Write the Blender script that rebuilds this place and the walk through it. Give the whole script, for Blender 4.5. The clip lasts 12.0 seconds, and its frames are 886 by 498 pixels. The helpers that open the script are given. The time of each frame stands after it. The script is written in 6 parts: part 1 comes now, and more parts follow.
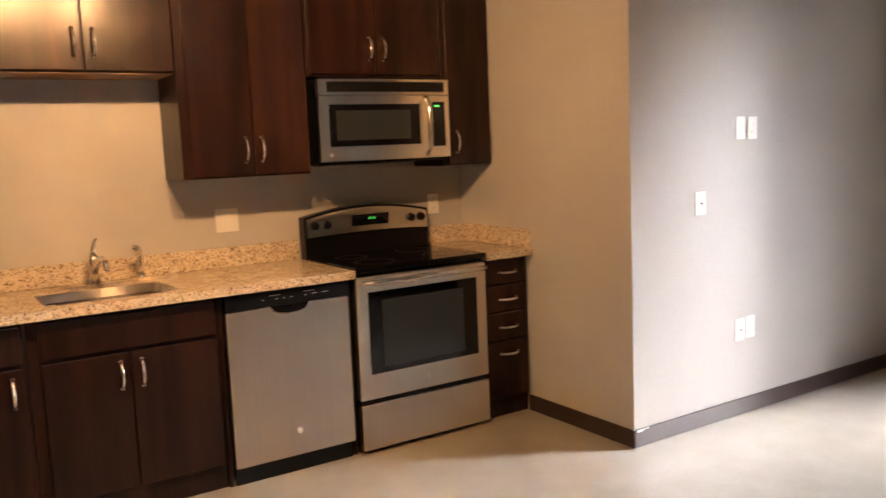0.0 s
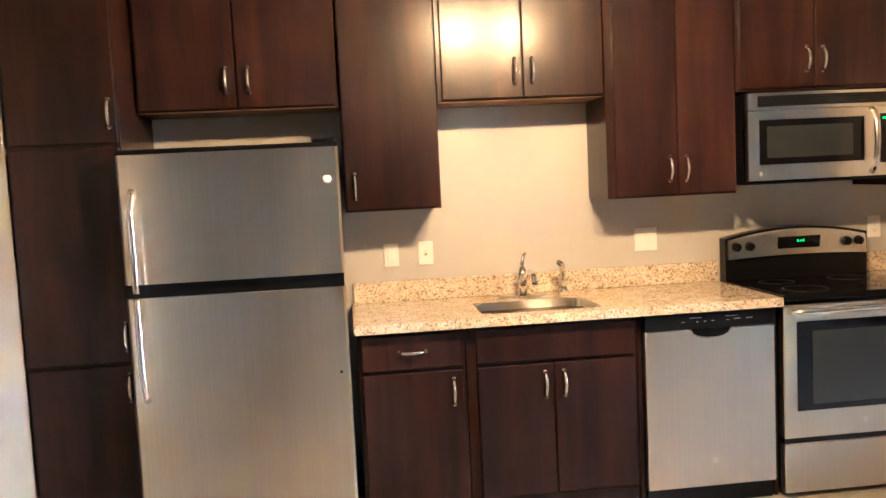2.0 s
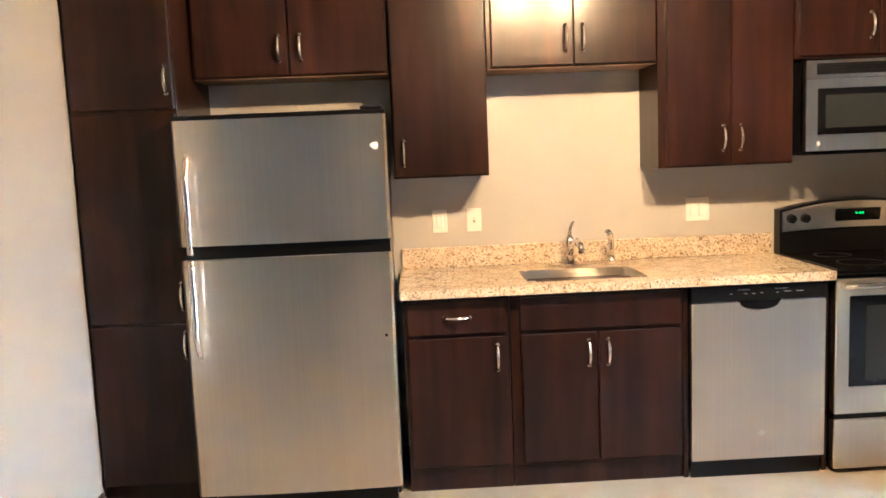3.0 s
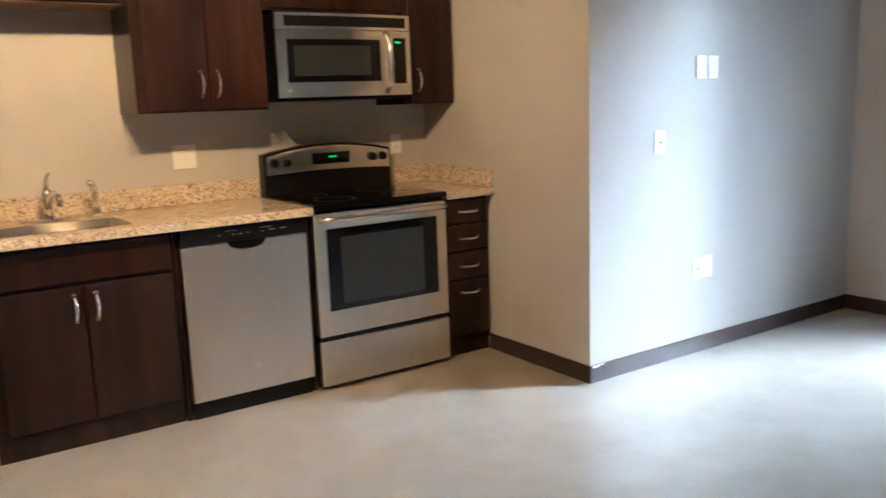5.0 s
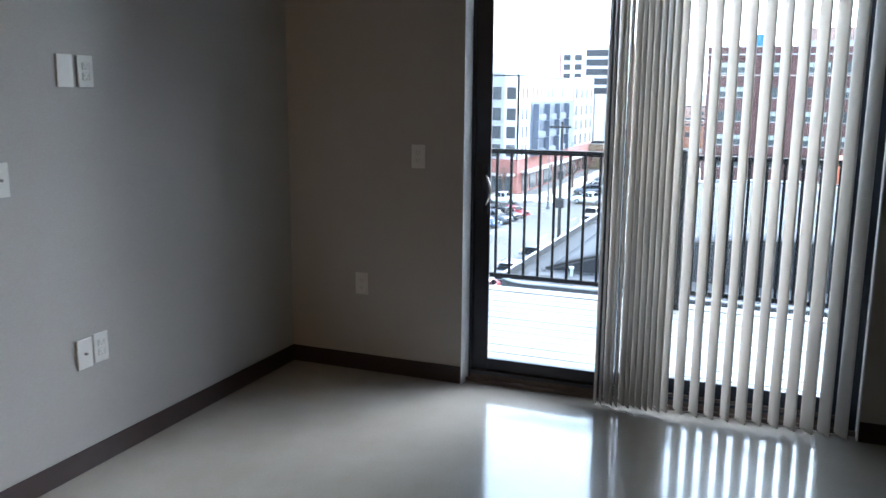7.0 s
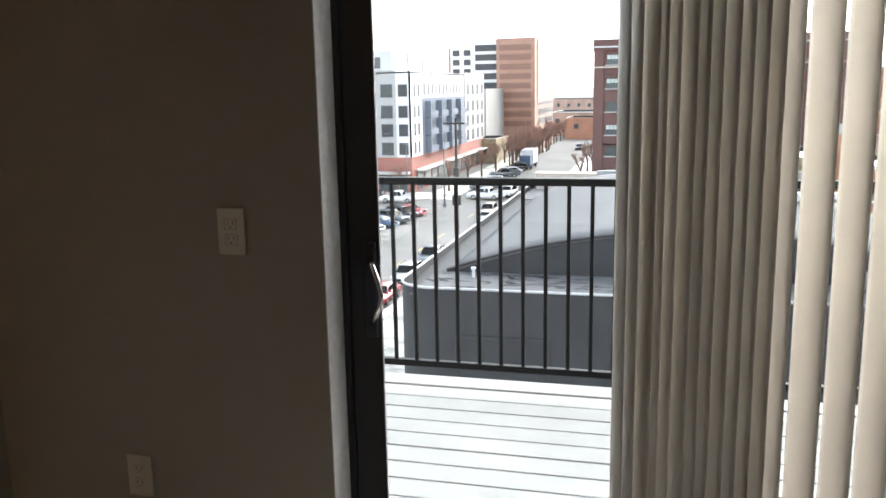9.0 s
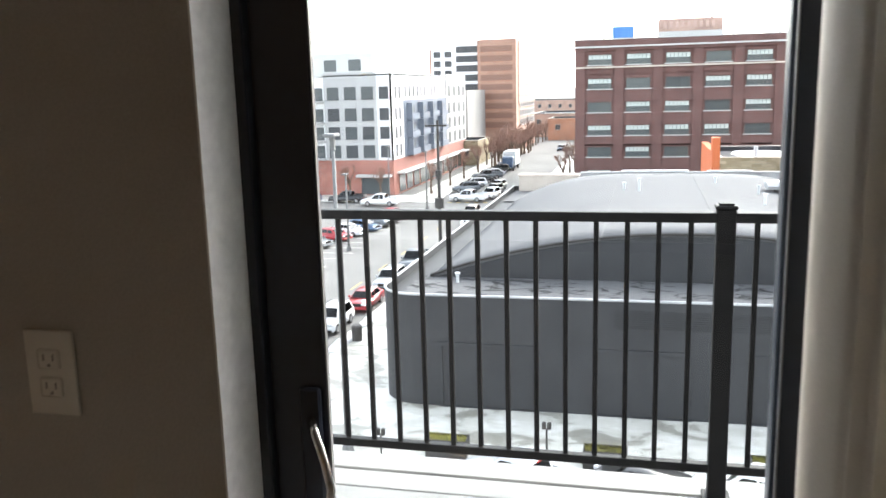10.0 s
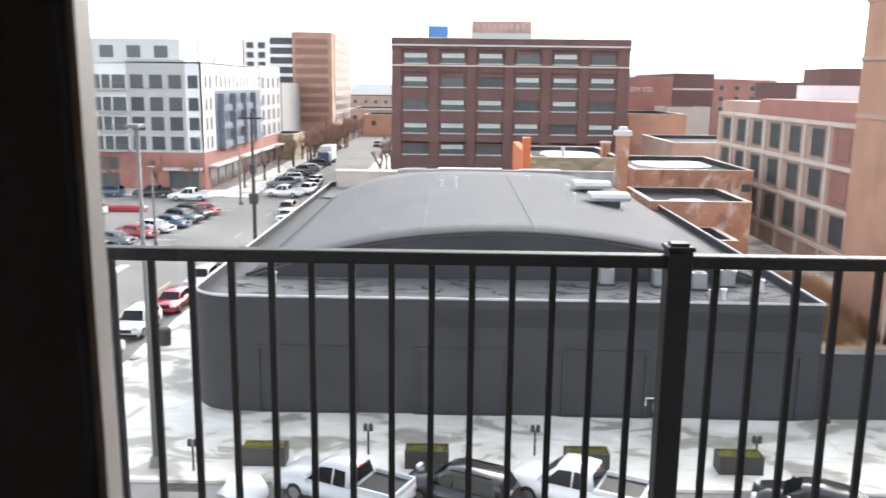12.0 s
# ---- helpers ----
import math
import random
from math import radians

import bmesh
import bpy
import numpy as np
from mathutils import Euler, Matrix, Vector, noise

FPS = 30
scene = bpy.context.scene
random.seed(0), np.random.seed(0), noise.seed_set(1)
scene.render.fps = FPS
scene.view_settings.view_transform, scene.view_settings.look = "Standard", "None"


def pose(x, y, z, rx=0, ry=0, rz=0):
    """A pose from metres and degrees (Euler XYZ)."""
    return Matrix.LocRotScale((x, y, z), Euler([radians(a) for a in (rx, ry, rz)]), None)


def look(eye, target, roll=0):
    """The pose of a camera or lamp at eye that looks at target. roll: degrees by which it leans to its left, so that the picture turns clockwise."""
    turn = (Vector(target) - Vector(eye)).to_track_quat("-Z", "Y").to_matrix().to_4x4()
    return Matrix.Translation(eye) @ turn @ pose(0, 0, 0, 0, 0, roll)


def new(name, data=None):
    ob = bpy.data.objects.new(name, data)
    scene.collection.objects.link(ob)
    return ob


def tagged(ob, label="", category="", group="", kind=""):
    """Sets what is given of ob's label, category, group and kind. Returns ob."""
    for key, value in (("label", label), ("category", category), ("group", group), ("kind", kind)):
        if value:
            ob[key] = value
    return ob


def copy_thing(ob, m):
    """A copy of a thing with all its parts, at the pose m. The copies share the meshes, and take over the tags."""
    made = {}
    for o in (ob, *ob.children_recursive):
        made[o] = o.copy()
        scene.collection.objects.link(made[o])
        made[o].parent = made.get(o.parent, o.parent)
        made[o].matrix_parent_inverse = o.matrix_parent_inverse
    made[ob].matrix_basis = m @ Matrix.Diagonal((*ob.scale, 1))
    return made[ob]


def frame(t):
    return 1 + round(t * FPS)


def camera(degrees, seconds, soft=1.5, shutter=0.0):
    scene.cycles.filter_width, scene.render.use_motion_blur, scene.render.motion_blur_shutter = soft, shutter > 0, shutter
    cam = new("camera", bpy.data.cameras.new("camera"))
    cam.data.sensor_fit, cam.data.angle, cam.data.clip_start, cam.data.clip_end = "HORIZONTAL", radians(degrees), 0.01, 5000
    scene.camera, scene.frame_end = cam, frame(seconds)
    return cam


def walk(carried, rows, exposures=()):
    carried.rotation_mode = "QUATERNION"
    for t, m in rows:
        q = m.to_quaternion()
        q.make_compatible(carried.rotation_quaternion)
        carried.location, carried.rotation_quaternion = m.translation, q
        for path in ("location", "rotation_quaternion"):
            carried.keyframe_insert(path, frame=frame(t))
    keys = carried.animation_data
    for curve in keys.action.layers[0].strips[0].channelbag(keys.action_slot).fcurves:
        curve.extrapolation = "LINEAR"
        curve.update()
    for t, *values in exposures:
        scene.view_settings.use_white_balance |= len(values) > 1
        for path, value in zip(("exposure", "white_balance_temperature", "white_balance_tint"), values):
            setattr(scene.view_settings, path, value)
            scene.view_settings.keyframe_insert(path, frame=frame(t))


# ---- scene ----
cam = camera(55.9, 12.0, shutter=0.22)
PATH = [
    (0, (-2.842, -4.154, 1.472), (-1.762, -2.488, 1.231), -2.4),
    (0.5, (-2.857, -4.129, 1.477), (-2.046, -2.317, 1.239), -1.9),
    (1, (-2.89, -4.118, 1.505), (-2.31, -2.219, 1.271), -2.1),
    (1.5, (-2.918, -4.109, 1.511), (-2.548, -2.153, 1.317), -2.7),
    (2, (-2.962, -4.097, 1.505), (-2.735, -2.117, 1.338), -2.8),
    (2.5, (-2.969, -4.097, 1.502), (-2.87, -2.107, 1.331), -2.5),
    (2.7, (-2.942, -4.111, 1.516), (-2.896, -2.121, 1.319), -2.3),
    (4.3, (-2.788, -4.21, 1.398), (-2.133, -2.353, 1.047), -2.3),
    (4.5, (-2.774, -4.217, 1.389), (-1.996, -2.407, 1.042), -2.2),
    (5, (-2.769, -4.218, 1.39), (-1.661, -2.591, 1.038), -2.0),
    (5.5, (-2.674, -4.179, 1.406), (-1.256, -2.824, 1.014), -1.0),
    (6, (-2.376, -4.059, 1.453), (-0.711, -3.029, 1.043), -0.8),
    (6.5, (-1.954, -3.912, 1.437), (-0.162, -3.113, 1.051), -0.3),
    (7, (-1.524, -3.774, 1.442), (0.3, -3.041, 1.074), 0.5),
    (7.2, (-1.321, -3.708, 1.457), (0.51, -2.996, 1.082), 0.7),
    (8.8, (0.232, -3.178, 1.473), (2.128, -2.655, 1.11), -1.1),
    (9, (0.438, -3.133, 1.461), (2.338, -2.63, 1.086), -1.1),
    (9.5, (0.885, -3.03, 1.455), (2.788, -2.554, 1.067), -0.9),
    (10, (1.342, -2.874, 1.481), (3.252, -2.411, 1.109), -1.5),
    (10.5, (1.665, -2.82, 1.485), (3.568, -2.314, 1.134), -1.0),
    (11, (1.867, -2.734, 1.486), (3.76, -2.188, 1.14), -0.1),
    (11.5, (2.032, -2.592, 1.488), (3.97, -2.256, 1.125), 0.3),
    (12, (2.146, -2.555, 1.483), (4.108, -2.527, 1.097), 0.7),
]
walk(cam, [(t, look(eye, target, roll)) for t, eye, target, roll in PATH],
     exposures=[(0, 5.08, 6300, 20), (0.5, 5.2, 6200, 18), (1, 5.65, 6000, 16), (1.5, 5.9, 5150, 10), (2, 6.05, 4850, 7), (2.7, 6.05, 4800, 6), (4.5, 5.8, 5100, 8), (5, 5.3, 4850, 6), (5.5, 4.9, 5000, 8), (6, 4.52, 5150, 8), (6.5, 3.65, 5200, 9), (7, 3.2, 5250, 10),
                (9, 2.7, 6450, 13), (9.5, 2.93, 6500, 13), (10, 2.87, 6550, 13), (10.5, 2.5, 6600, 15), (12, 2.36, 6650, 17)])


# ---- light ----
world = bpy.data.worlds.new("overcast")
scene.world = world
world.use_nodes = True
_wn, _wl = world.node_tree.nodes, world.node_tree.links
_sky = _wn.new("ShaderNodeTexSky")
_sky.sky_type, _sky.sun_disc = "NISHITA", False
_sky.sun_elevation, _sky.sun_rotation = radians(34), radians(121)
_sky.dust_density, _sky.air_density, _sky.ozone_density = 2.2, 1.0, 1.0
_hs = _wn.new("ShaderNodeHueSaturation")
_hs.inputs["Saturation"].default_value = 0.34
_wl.new(_sky.outputs[0], _hs.inputs["Color"])
_wl.new(_hs.outputs[0], _wn["Background"].inputs["Color"])
_wn["Background"].inputs["Strength"].default_value = 0.15

_sun = bpy.data.lights.new("sun", "SUN")
_sun.energy, _sun.angle, _sun.color = 0.35, radians(50), (1.0, 0.98, 0.95)
sun = new("sun", _sun)
sun.matrix_world = look((42.6, -25.6, 33.6), (0, 0, 0))


# ---- materials ----
def mat(name, color, rough=0.6, metal=0.0, spec=0.5, coat=0.0, coat_rough=0.1):
    m = bpy.data.materials.new(name)
    m.use_nodes = True
    b = m.node_tree.nodes["Principled BSDF"]
    b.inputs["Base Color"].default_value = (*color, 1)
    b.inputs["Roughness"].default_value = rough
    b.inputs["Metallic"].default_value = metal
    b.inputs["Specular IOR Level"].default_value = spec
    b.inputs["Coat Weight"].default_value = coat
    b.inputs["Coat Roughness"].default_value = coat_rough
    return m


def node(m, kind, **sets):
    n = m.node_tree.nodes.new(kind)
    for k, v in sets.items():
        n.inputs[k.replace("_", " ")].default_value = v
    return n


def coords(m, scale=(1, 1, 1), rot=(0, 0, 0)):
    t = m.node_tree.nodes.new("ShaderNodeNewGeometry")
    p = node(m, "ShaderNodeMapping", Scale=scale, Rotation=rot)
    m.node_tree.links.new(t.outputs["Position"], p.inputs["Vector"])
    return p.outputs[0]


def ramp(m, fac, stops):
    r = m.node_tree.nodes.new("ShaderNodeValToRGB")
    e = r.color_ramp.elements
    while len(e) < len(stops):
        e.new(0.5)
    for el, (pos, col) in zip(e, stops):
        el.position, el.color = pos, (*col, 1)
    m.node_tree.links.new(fac, r.inputs[0])
    return r.outputs[0]


def noise_tex(m, vec, scale, detail=4, rough=0.55, distort=0.0):
    n = node(m, "ShaderNodeTexNoise", Scale=scale, Detail=detail, Roughness=rough, Distortion=distort)
    m.node_tree.links.new(vec, n.inputs["Vector"])
    return n.outputs["Fac"]


def mix(m, fac, a, b, mode="MIX"):
    x = m.node_tree.nodes.new("ShaderNodeMix")
    x.data_type, x.blend_type = "RGBA", mode
    for sock, v in ((x.inputs[0], fac), (x.inputs[6], a), (x.inputs[7], b)):
        if isinstance(v, (int, float)):
            sock.default_value = v
        elif isinstance(v, tuple):
            sock.default_value = (*v, 1)
        else:
            m.node_tree.links.new(v, sock)
    return x.outputs[2]


def link(m, out, name):
    m.node_tree.links.new(out, m.node_tree.nodes["Principled BSDF"].inputs[name])


def bump(m, fac, strength=0.2, dist=0.002):
    b = node(m, "ShaderNodeBump", Strength=strength, Distance=dist)
    m.node_tree.links.new(fac, b.inputs["Height"])
    link(m, b.outputs[0], "Normal")


def rough_range(m, fac, lo, hi):
    r = node(m, "ShaderNodeMapRange", To_Min=lo, To_Max=hi)
    m.node_tree.links.new(fac, r.inputs["Value"])
    link(m, r.outputs[0], "Roughness")


def mottled(name, c1, c2, scale=6, rough=0.7, metal=0.0, bumpy=0.0, fine=60, spec=0.5):
    m = mat(name, c1, rough, metal, spec)
    v = coords(m)
    a = noise_tex(m, v, scale, 5)
    b = noise_tex(m, v, fine, 3)
    c = ramp(m, a, [(0.3, c1), (0.7, c2)])
    d = ramp(m, b, [(0.3, (0.88, 0.88, 0.88)), (0.7, (1, 1, 1))])
    link(m, mix(m, 1.0, c, d, "MULTIPLY"), "Base Color")
    if bumpy:
        bump(m, b, bumpy, 0.004)
    return m


def wood(name, dark, light, rough=0.3):
    m = mat(name, dark, rough, 0, 0.10)
    v = coords(m, (7, 7, 0.55))
    broad = noise_tex(m, v, 1.3, 3, 0.5, 0.6)
    grain = noise_tex(m, coords(m, (150, 150, 1.6)), 1.4, 4, 0.6)
    blotch = noise_tex(m, coords(m, (2.5, 2.5, 1.5)), 1.5, 3)
    c = ramp(m, broad, [(0.32, dark), (0.68, light)])
    g = ramp(m, grain, [(0.3, (0.84, 0.825, 0.81)), (0.65, (1, 1, 1))])
    k = ramp(m, blotch, [(0.3, (0.62, 0.60, 0.59)), (0.7, (1.15, 1.13, 1.12))])
    r = node(m, "ShaderNodeObjectInfo")
    shade = ramp(m, r.outputs["Random"], [(0.0, (0.82, 0.8, 0.8)), (1.0, (1.1, 1.08, 1.08))])
    strip = node(m, "ShaderNodeTexVoronoi", Scale=1.0)
    m.node_tree.links.new(coords(m, (13, 13, 1.5)), strip.inputs["Vector"])
    tone = ramp(m, strip.outputs["Color"], [(0.15, (0.72, 0.70, 0.69)), (0.85, (1.22, 1.2, 1.19))])
    c = mix(m, 0.7, c, tone, "MULTIPLY")
    c = mix(m, 1.0, mix(m, 1.0, c, g, "MULTIPLY"), mix(m, 1.0, k, shade, "MULTIPLY"), "MULTIPLY")
    link(m, c, "Base Color")
    rough_range(m, blotch, rough - 0.03, rough + 0.04)
    bump(m, grain, 0.02, 0.0005)
    m.node_tree.nodes["Principled BSDF"].inputs["Coat Weight"].default_value = 0.34
    m.node_tree.nodes["Principled BSDF"].inputs["Coat Roughness"].default_value = 0.22
    return m


def brushed(name, color, rough=0.2, wavy=0.0):
    m = mat(name, color, rough, 1.0)
    streak = noise_tex(m, coords(m, (150, 150, 0.4)), 1.0, 3)
    big = noise_tex(m, coords(m, (4.5, 4.5, 0.02)), 1.2, 0)
    rough_range(m, streak, rough - 0.015, rough + 0.02)
    c = ramp(m, streak, [(0.3, tuple(c * 0.93 for c in color)), (0.7, color)])
    link(m, c, "Base Color")
    if wavy:
        bump(m, big, wavy, 0.02)
    # brushed across, so reflections smear upright
    tg = m.node_tree.nodes.new("ShaderNodeTangent")
    tg.direction_type, tg.axis = "RADIAL", "Z"
    link(m, tg.outputs[0], "Tangent")
    b = m.node_tree.nodes["Principled BSDF"]
    b.inputs["Anisotropic"].default_value, b.inputs["Anisotropic Rotation"].default_value = 0.85, 0.25
    return m


def concrete_floor(name):
    m = mat(name, (0.4, 0.37, 0.32), 0.18, 0, 0.5, 0.7, 0.07)
    v = coords(m)
    a = noise_tex(m, v, 0.7, 5, 0.6, 0.5)
    b = noise_tex(m, v, 5, 5)
    d = noise_tex(m, v, 90, 3)
    c = ramp(m, a, [(0.3, (0.36, 0.335, 0.29)), (0.5, (0.42, 0.395, 0.345)), (0.72, (0.47, 0.445, 0.395))])
    c = mix(m, 1.0, c, ramp(m, b, [(0.25, (0.9, 0.89, 0.87)), (0.7, (1, 1, 1))]), "MULTIPLY")
    c = mix(m, 1.0, c, ramp(m, d, [(0.3, (0.93, 0.93, 0.93)), (0.7, (1, 1, 1))]), "MULTIPLY")
    link(m, c, "Base Color")
    rough_range(m, b, 0.12, 0.26)
    bump(m, a, 0.05, 0.02)
    return m


def granite(name):
    m = mat(name, (0.5, 0.4, 0.28), 0.16)
    v = coords(m)
    base = ramp(m, noise_tex(m, v, 14, 4), [(0.3, (0.53, 0.435, 0.31)), (0.7, (0.68, 0.60, 0.475))])
    vor = node(m, "ShaderNodeTexVoronoi", Scale=150.0)
    m.node_tree.links.new(v, vor.inputs["Vector"])
    cell = ramp(m, vor.outputs["Color"], [(0.16, (0.11, 0.075, 0.055)), (0.27, (0.50, 0.38, 0.27)), (0.40, (0.95, 0.95, 0.95)), (0.85, (1.12, 1.11, 1.09))])
    patch = ramp(m, noise_tex(m, v, 60, 5, 0.7), [(0.34, (0.40, 0.31, 0.23)), (0.43, (1.0, 0.99, 0.97))])
    c = mix(m, 0.75, base, cell, "MULTIPLY")
    link(m, mix(m, 0.75, c, patch, "MULTIPLY"), "Base Color")
    return m


def brick_far(name, c1, c2, mortar, scale=1.0, rough=0.85):
    m = mat(name, c1, rough)
    t = m.node_tree.nodes.new("ShaderNodeTexCoord")
    sep = m.node_tree.nodes.new("ShaderNodeSeparateXYZ")
    m.node_tree.links.new(t.outputs["Object"], sep.inputs[0])
    add = m.node_tree.nodes.new("ShaderNodeMath")
    m.node_tree.links.new(sep.outputs[0], add.inputs[0]), m.node_tree.links.new(sep.outputs[1], add.inputs[1])
    com = m.node_tree.nodes.new("ShaderNodeCombineXYZ")
    m.node_tree.links.new(add.outputs[0], com.inputs[0]), m.node_tree.links.new(sep.outputs[2], com.inputs[1])
    b = node(m, "ShaderNodeTexBrick", Scale=1.0, Mortar_Size=0.012, Brick_Width=0.23 * scale, Row_Height=0.075 * scale)
    b.inputs["Color1"].default_value, b.inputs["Color2"].default_value, b.inputs["Mortar"].default_value = (*c1, 1), (*c2, 1), (*mortar, 1)
    m.node_tree.links.new(com.outputs[0], b.inputs["Vector"])
    n = ramp(m, noise_tex(m, coords(m), 0.35, 5, 0.65), [(0.3, (0.72, 0.7, 0.7)), (0.7, (1.12, 1.1, 1.1))])
    link(m, mix(m, 1.0, b.outputs["Color"], n, "MULTIPLY"), "Base Color")
    return m


def pane_glass(name, tint=(0.93, 0.96, 0.95)):
    m = bpy.data.materials.new(name)
    m.use_nodes = True
    t = m.node_tree
    t.nodes.remove(t.nodes["Principled BSDF"])
    tr, gl, mx, fr = (t.nodes.new("ShaderNodeBsdf" + "Transparent"), t.nodes.new("ShaderNodeBsdfGlossy"),
                      t.nodes.new("ShaderNodeMixShader"), t.nodes.new("ShaderNodeFresnel"))
    tr.inputs[0].default_value, gl.inputs["Roughness"].default_value, fr.inputs[0].default_value = (*tint, 1), 0.0, 1.45
    t.links.new(fr.outputs[0], mx.inputs[0]), t.links.new(tr.outputs[0], mx.inputs[1]), t.links.new(gl.outputs[0], mx.inputs[2])
    t.links.new(mx.outputs[0], t.nodes["Material Output"].inputs[0])
    return m


def glowing(name, color, strength):
    m = mat(name, color)
    b = m.node_tree.nodes["Principled BSDF"]
    b.inputs["Emission Color"].default_value = (*color, 1)
    b.inputs["Emission Strength"].default_value = strength
    return m


LAMP_STRENGTH = 38.0
PAINT = mottled("wall_paint", (0.47, 0.452, 0.418), (0.50, 0.481, 0.446), 1.2, 0.55, bumpy=0.05, fine=240)
WHITE_PAINT = mottled("ceiling_concrete", (0.24, 0.236, 0.226), (0.30, 0.296, 0.285), 1.5, 0.8, bumpy=0.15, fine=60)
JAMB_PAINT = mottled("jamb_paint", (0.86, 0.86, 0.84), (0.89, 0.89, 0.87), 3, 0.35)
FLOOR = concrete_floor("sealed_concrete")
BASE = mottled("vinyl_base", (0.030, 0.017, 0.014), (0.042, 0.026, 0.021), 5, 0.4)
WOOD = wood("espresso_wood", (0.014, 0.0064, 0.0048), (0.037, 0.0150, 0.0098), 0.35)
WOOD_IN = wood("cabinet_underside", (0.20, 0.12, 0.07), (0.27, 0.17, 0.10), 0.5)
# gold tint puts the warm room reflection on the fridge into the base colour
STEEL = brushed("brushed_steel", (0.82, 0.745, 0.62), 0.29, 0.75)
STEEL_X = brushed("brushed_steel_flat", (0.76, 0.71, 0.63), 0.35)
CHROME = mat("satin_nickel", (0.82, 0.80, 0.77), 0.17, 1.0)
BLACK = mat("black_enamel", (0.004, 0.004, 0.0045), 0.3, 0, 0.22)
BLACK_GLASS = mat("black_glass", (0.004, 0.004, 0.005), 0.07, 0, 0.35)
OVEN_GLASS = mat("oven_window", (0.026, 0.030, 0.032), 0.10, 0, 0.4)
DARK_PLASTIC = mat("dark_plastic", (0.009, 0.009, 0.0095), 0.45, 0, 0.3)
GRANITE = granite("speckled_granite")
PLATE = mat("white_plastic", (0.78, 0.77, 0.72), 0.35)
PLATE_DARK = mat("slot_grey", (0.25, 0.24, 0.22), 0.5)
GREEN = glowing("green_display", (0.06, 0.8, 0.10), 0.03)
MARKS = mat("panel_marks", (0.45, 0.45, 0.45), 0.5)
DIM_MARKS = mat("cooktop_marks", (0.03, 0.03, 0.032), 0.3)
BULB = glowing("warm_bulb", (1.0, 0.54, 0.21), LAMP_STRENGTH)
BRONZE = mottled("dark_aluminium", (0.016, 0.022, 0.036), (0.022, 0.029, 0.046), 4, 0.36)
SEAL = mat("grey_seal", (0.22, 0.22, 0.215), 0.5)
THRESH = mottled("threshold", (0.10, 0.07, 0.055), (0.16, 0.12, 0.10), 6, 0.4)
GLASS = pane_glass("window_glass")
def translucent(m, color, fac):
    t = m.node_tree
    tl, mx = t.nodes.new("ShaderNodeBsdfTranslucent"), t.nodes.new("ShaderNodeMixShader")
    tl.inputs[0].default_value, mx.inputs[0].default_value = (*color, 1), fac
    t.links.new(t.nodes["Principled BSDF"].outputs[0], mx.inputs[1]), t.links.new(tl.outputs[0], mx.inputs[2])
    t.links.new(mx.outputs[0], t.nodes["Material Output"].inputs[0])
    return m


VANE = mottled("blind_vane", (0.66, 0.625, 0.555), (0.72, 0.685, 0.615), 3, 0.5, fine=300)
translucent(VANE, (0.86, 0.83, 0.78), 0.42)
DECK = mottled("deck_board", (0.25, 0.248, 0.243), (0.31, 0.307, 0.30), 2, 0.6, bumpy=0.2, fine=130)
RAIL = mottled("rail_powder_coat", (0.004, 0.004, 0.005), (0.007, 0.007, 0.008), 30, 0.5, spec=0.15)


# ---- mesh helpers ----
def bevel(bm, width, seg=1):
    if width:
        bmesh.ops.bevel(bm, geom=bm.edges[:], offset=width, segments=seg, affect="EDGES", profile=0.5)


def box(x0, x1, y0, y1, z0, z1, bev=0.0, seg=1, bm=None):
    b = bmesh.new()
    bmesh.ops.create_cube(b, size=1)
    for v in b.verts:
        v.co = Vector(((x0 + x1) / 2 + v.co.x * (x1 - x0), (y0 + y1) / 2 + v.co.y * (y1 - y0), (z0 + z1) / 2 + v.co.z * (z1 - z0)))
    bevel(b, bev, seg)
    return b if bm is None else join(bm, b)


def join(bm, other):
    tmp = bpy.data.meshes.new("tmp")
    other.to_mesh(tmp)
    other.free()
    bm.from_mesh(tmp)
    bpy.data.meshes.remove(tmp)
    return bm


def boxes(rows, bev=0.0):
    bm = bmesh.new()
    for r in rows:
        box(*r, bev=bev, bm=bm)
    return bm


def turned(bm, m):
    bm.transform(m)
    return bm


def cyl(r, h, seg=20, r2=None, bev=0.0):
    """A cylinder from z = 0 to h."""
    b = bmesh.new()
    bmesh.ops.create_cone(b, cap_ends=True, segments=seg, radius1=r, radius2=r if r2 is None else r2, depth=h)
    b.transform(Matrix.Translation((0, 0, h / 2)))
    if bev:
        bmesh.ops.bevel(b, geom=[e for e in b.edges if abs(e.verts[0].co.z - e.verts[1].co.z) < 1e-6], offset=bev, segments=2, affect="EDGES")
    return b


def tube(points, r, seg=10):
    """A round bar along a line of points."""
    b = bmesh.new()
    pts = [Vector(p) for p in points]
    rings = []
    side = None
    for i, p in enumerate(pts):
        d = (pts[min(i + 1, len(pts) - 1)] - pts[max(i - 1, 0)]).normalized()
        if side is None:
            side = d.orthogonal().normalized()
        side = (side - d * side.dot(d)).normalized()
        up = d.cross(side)
        rr = r[i] if isinstance(r, (list, tuple)) else r
        rings.append([b.verts.new(p + rr * (math.cos(a) * side + math.sin(a) * up)) for a in [2 * math.pi * k / seg for k in range(seg)]])
    for a, c in zip(rings, rings[1:]):
        for k in range(seg):
            b.faces.new((a[k], a[(k + 1) % seg], c[(k + 1) % seg], c[k]))
    b.faces.new(rings[0][::-1]), b.faces.new(rings[-1])
    return b


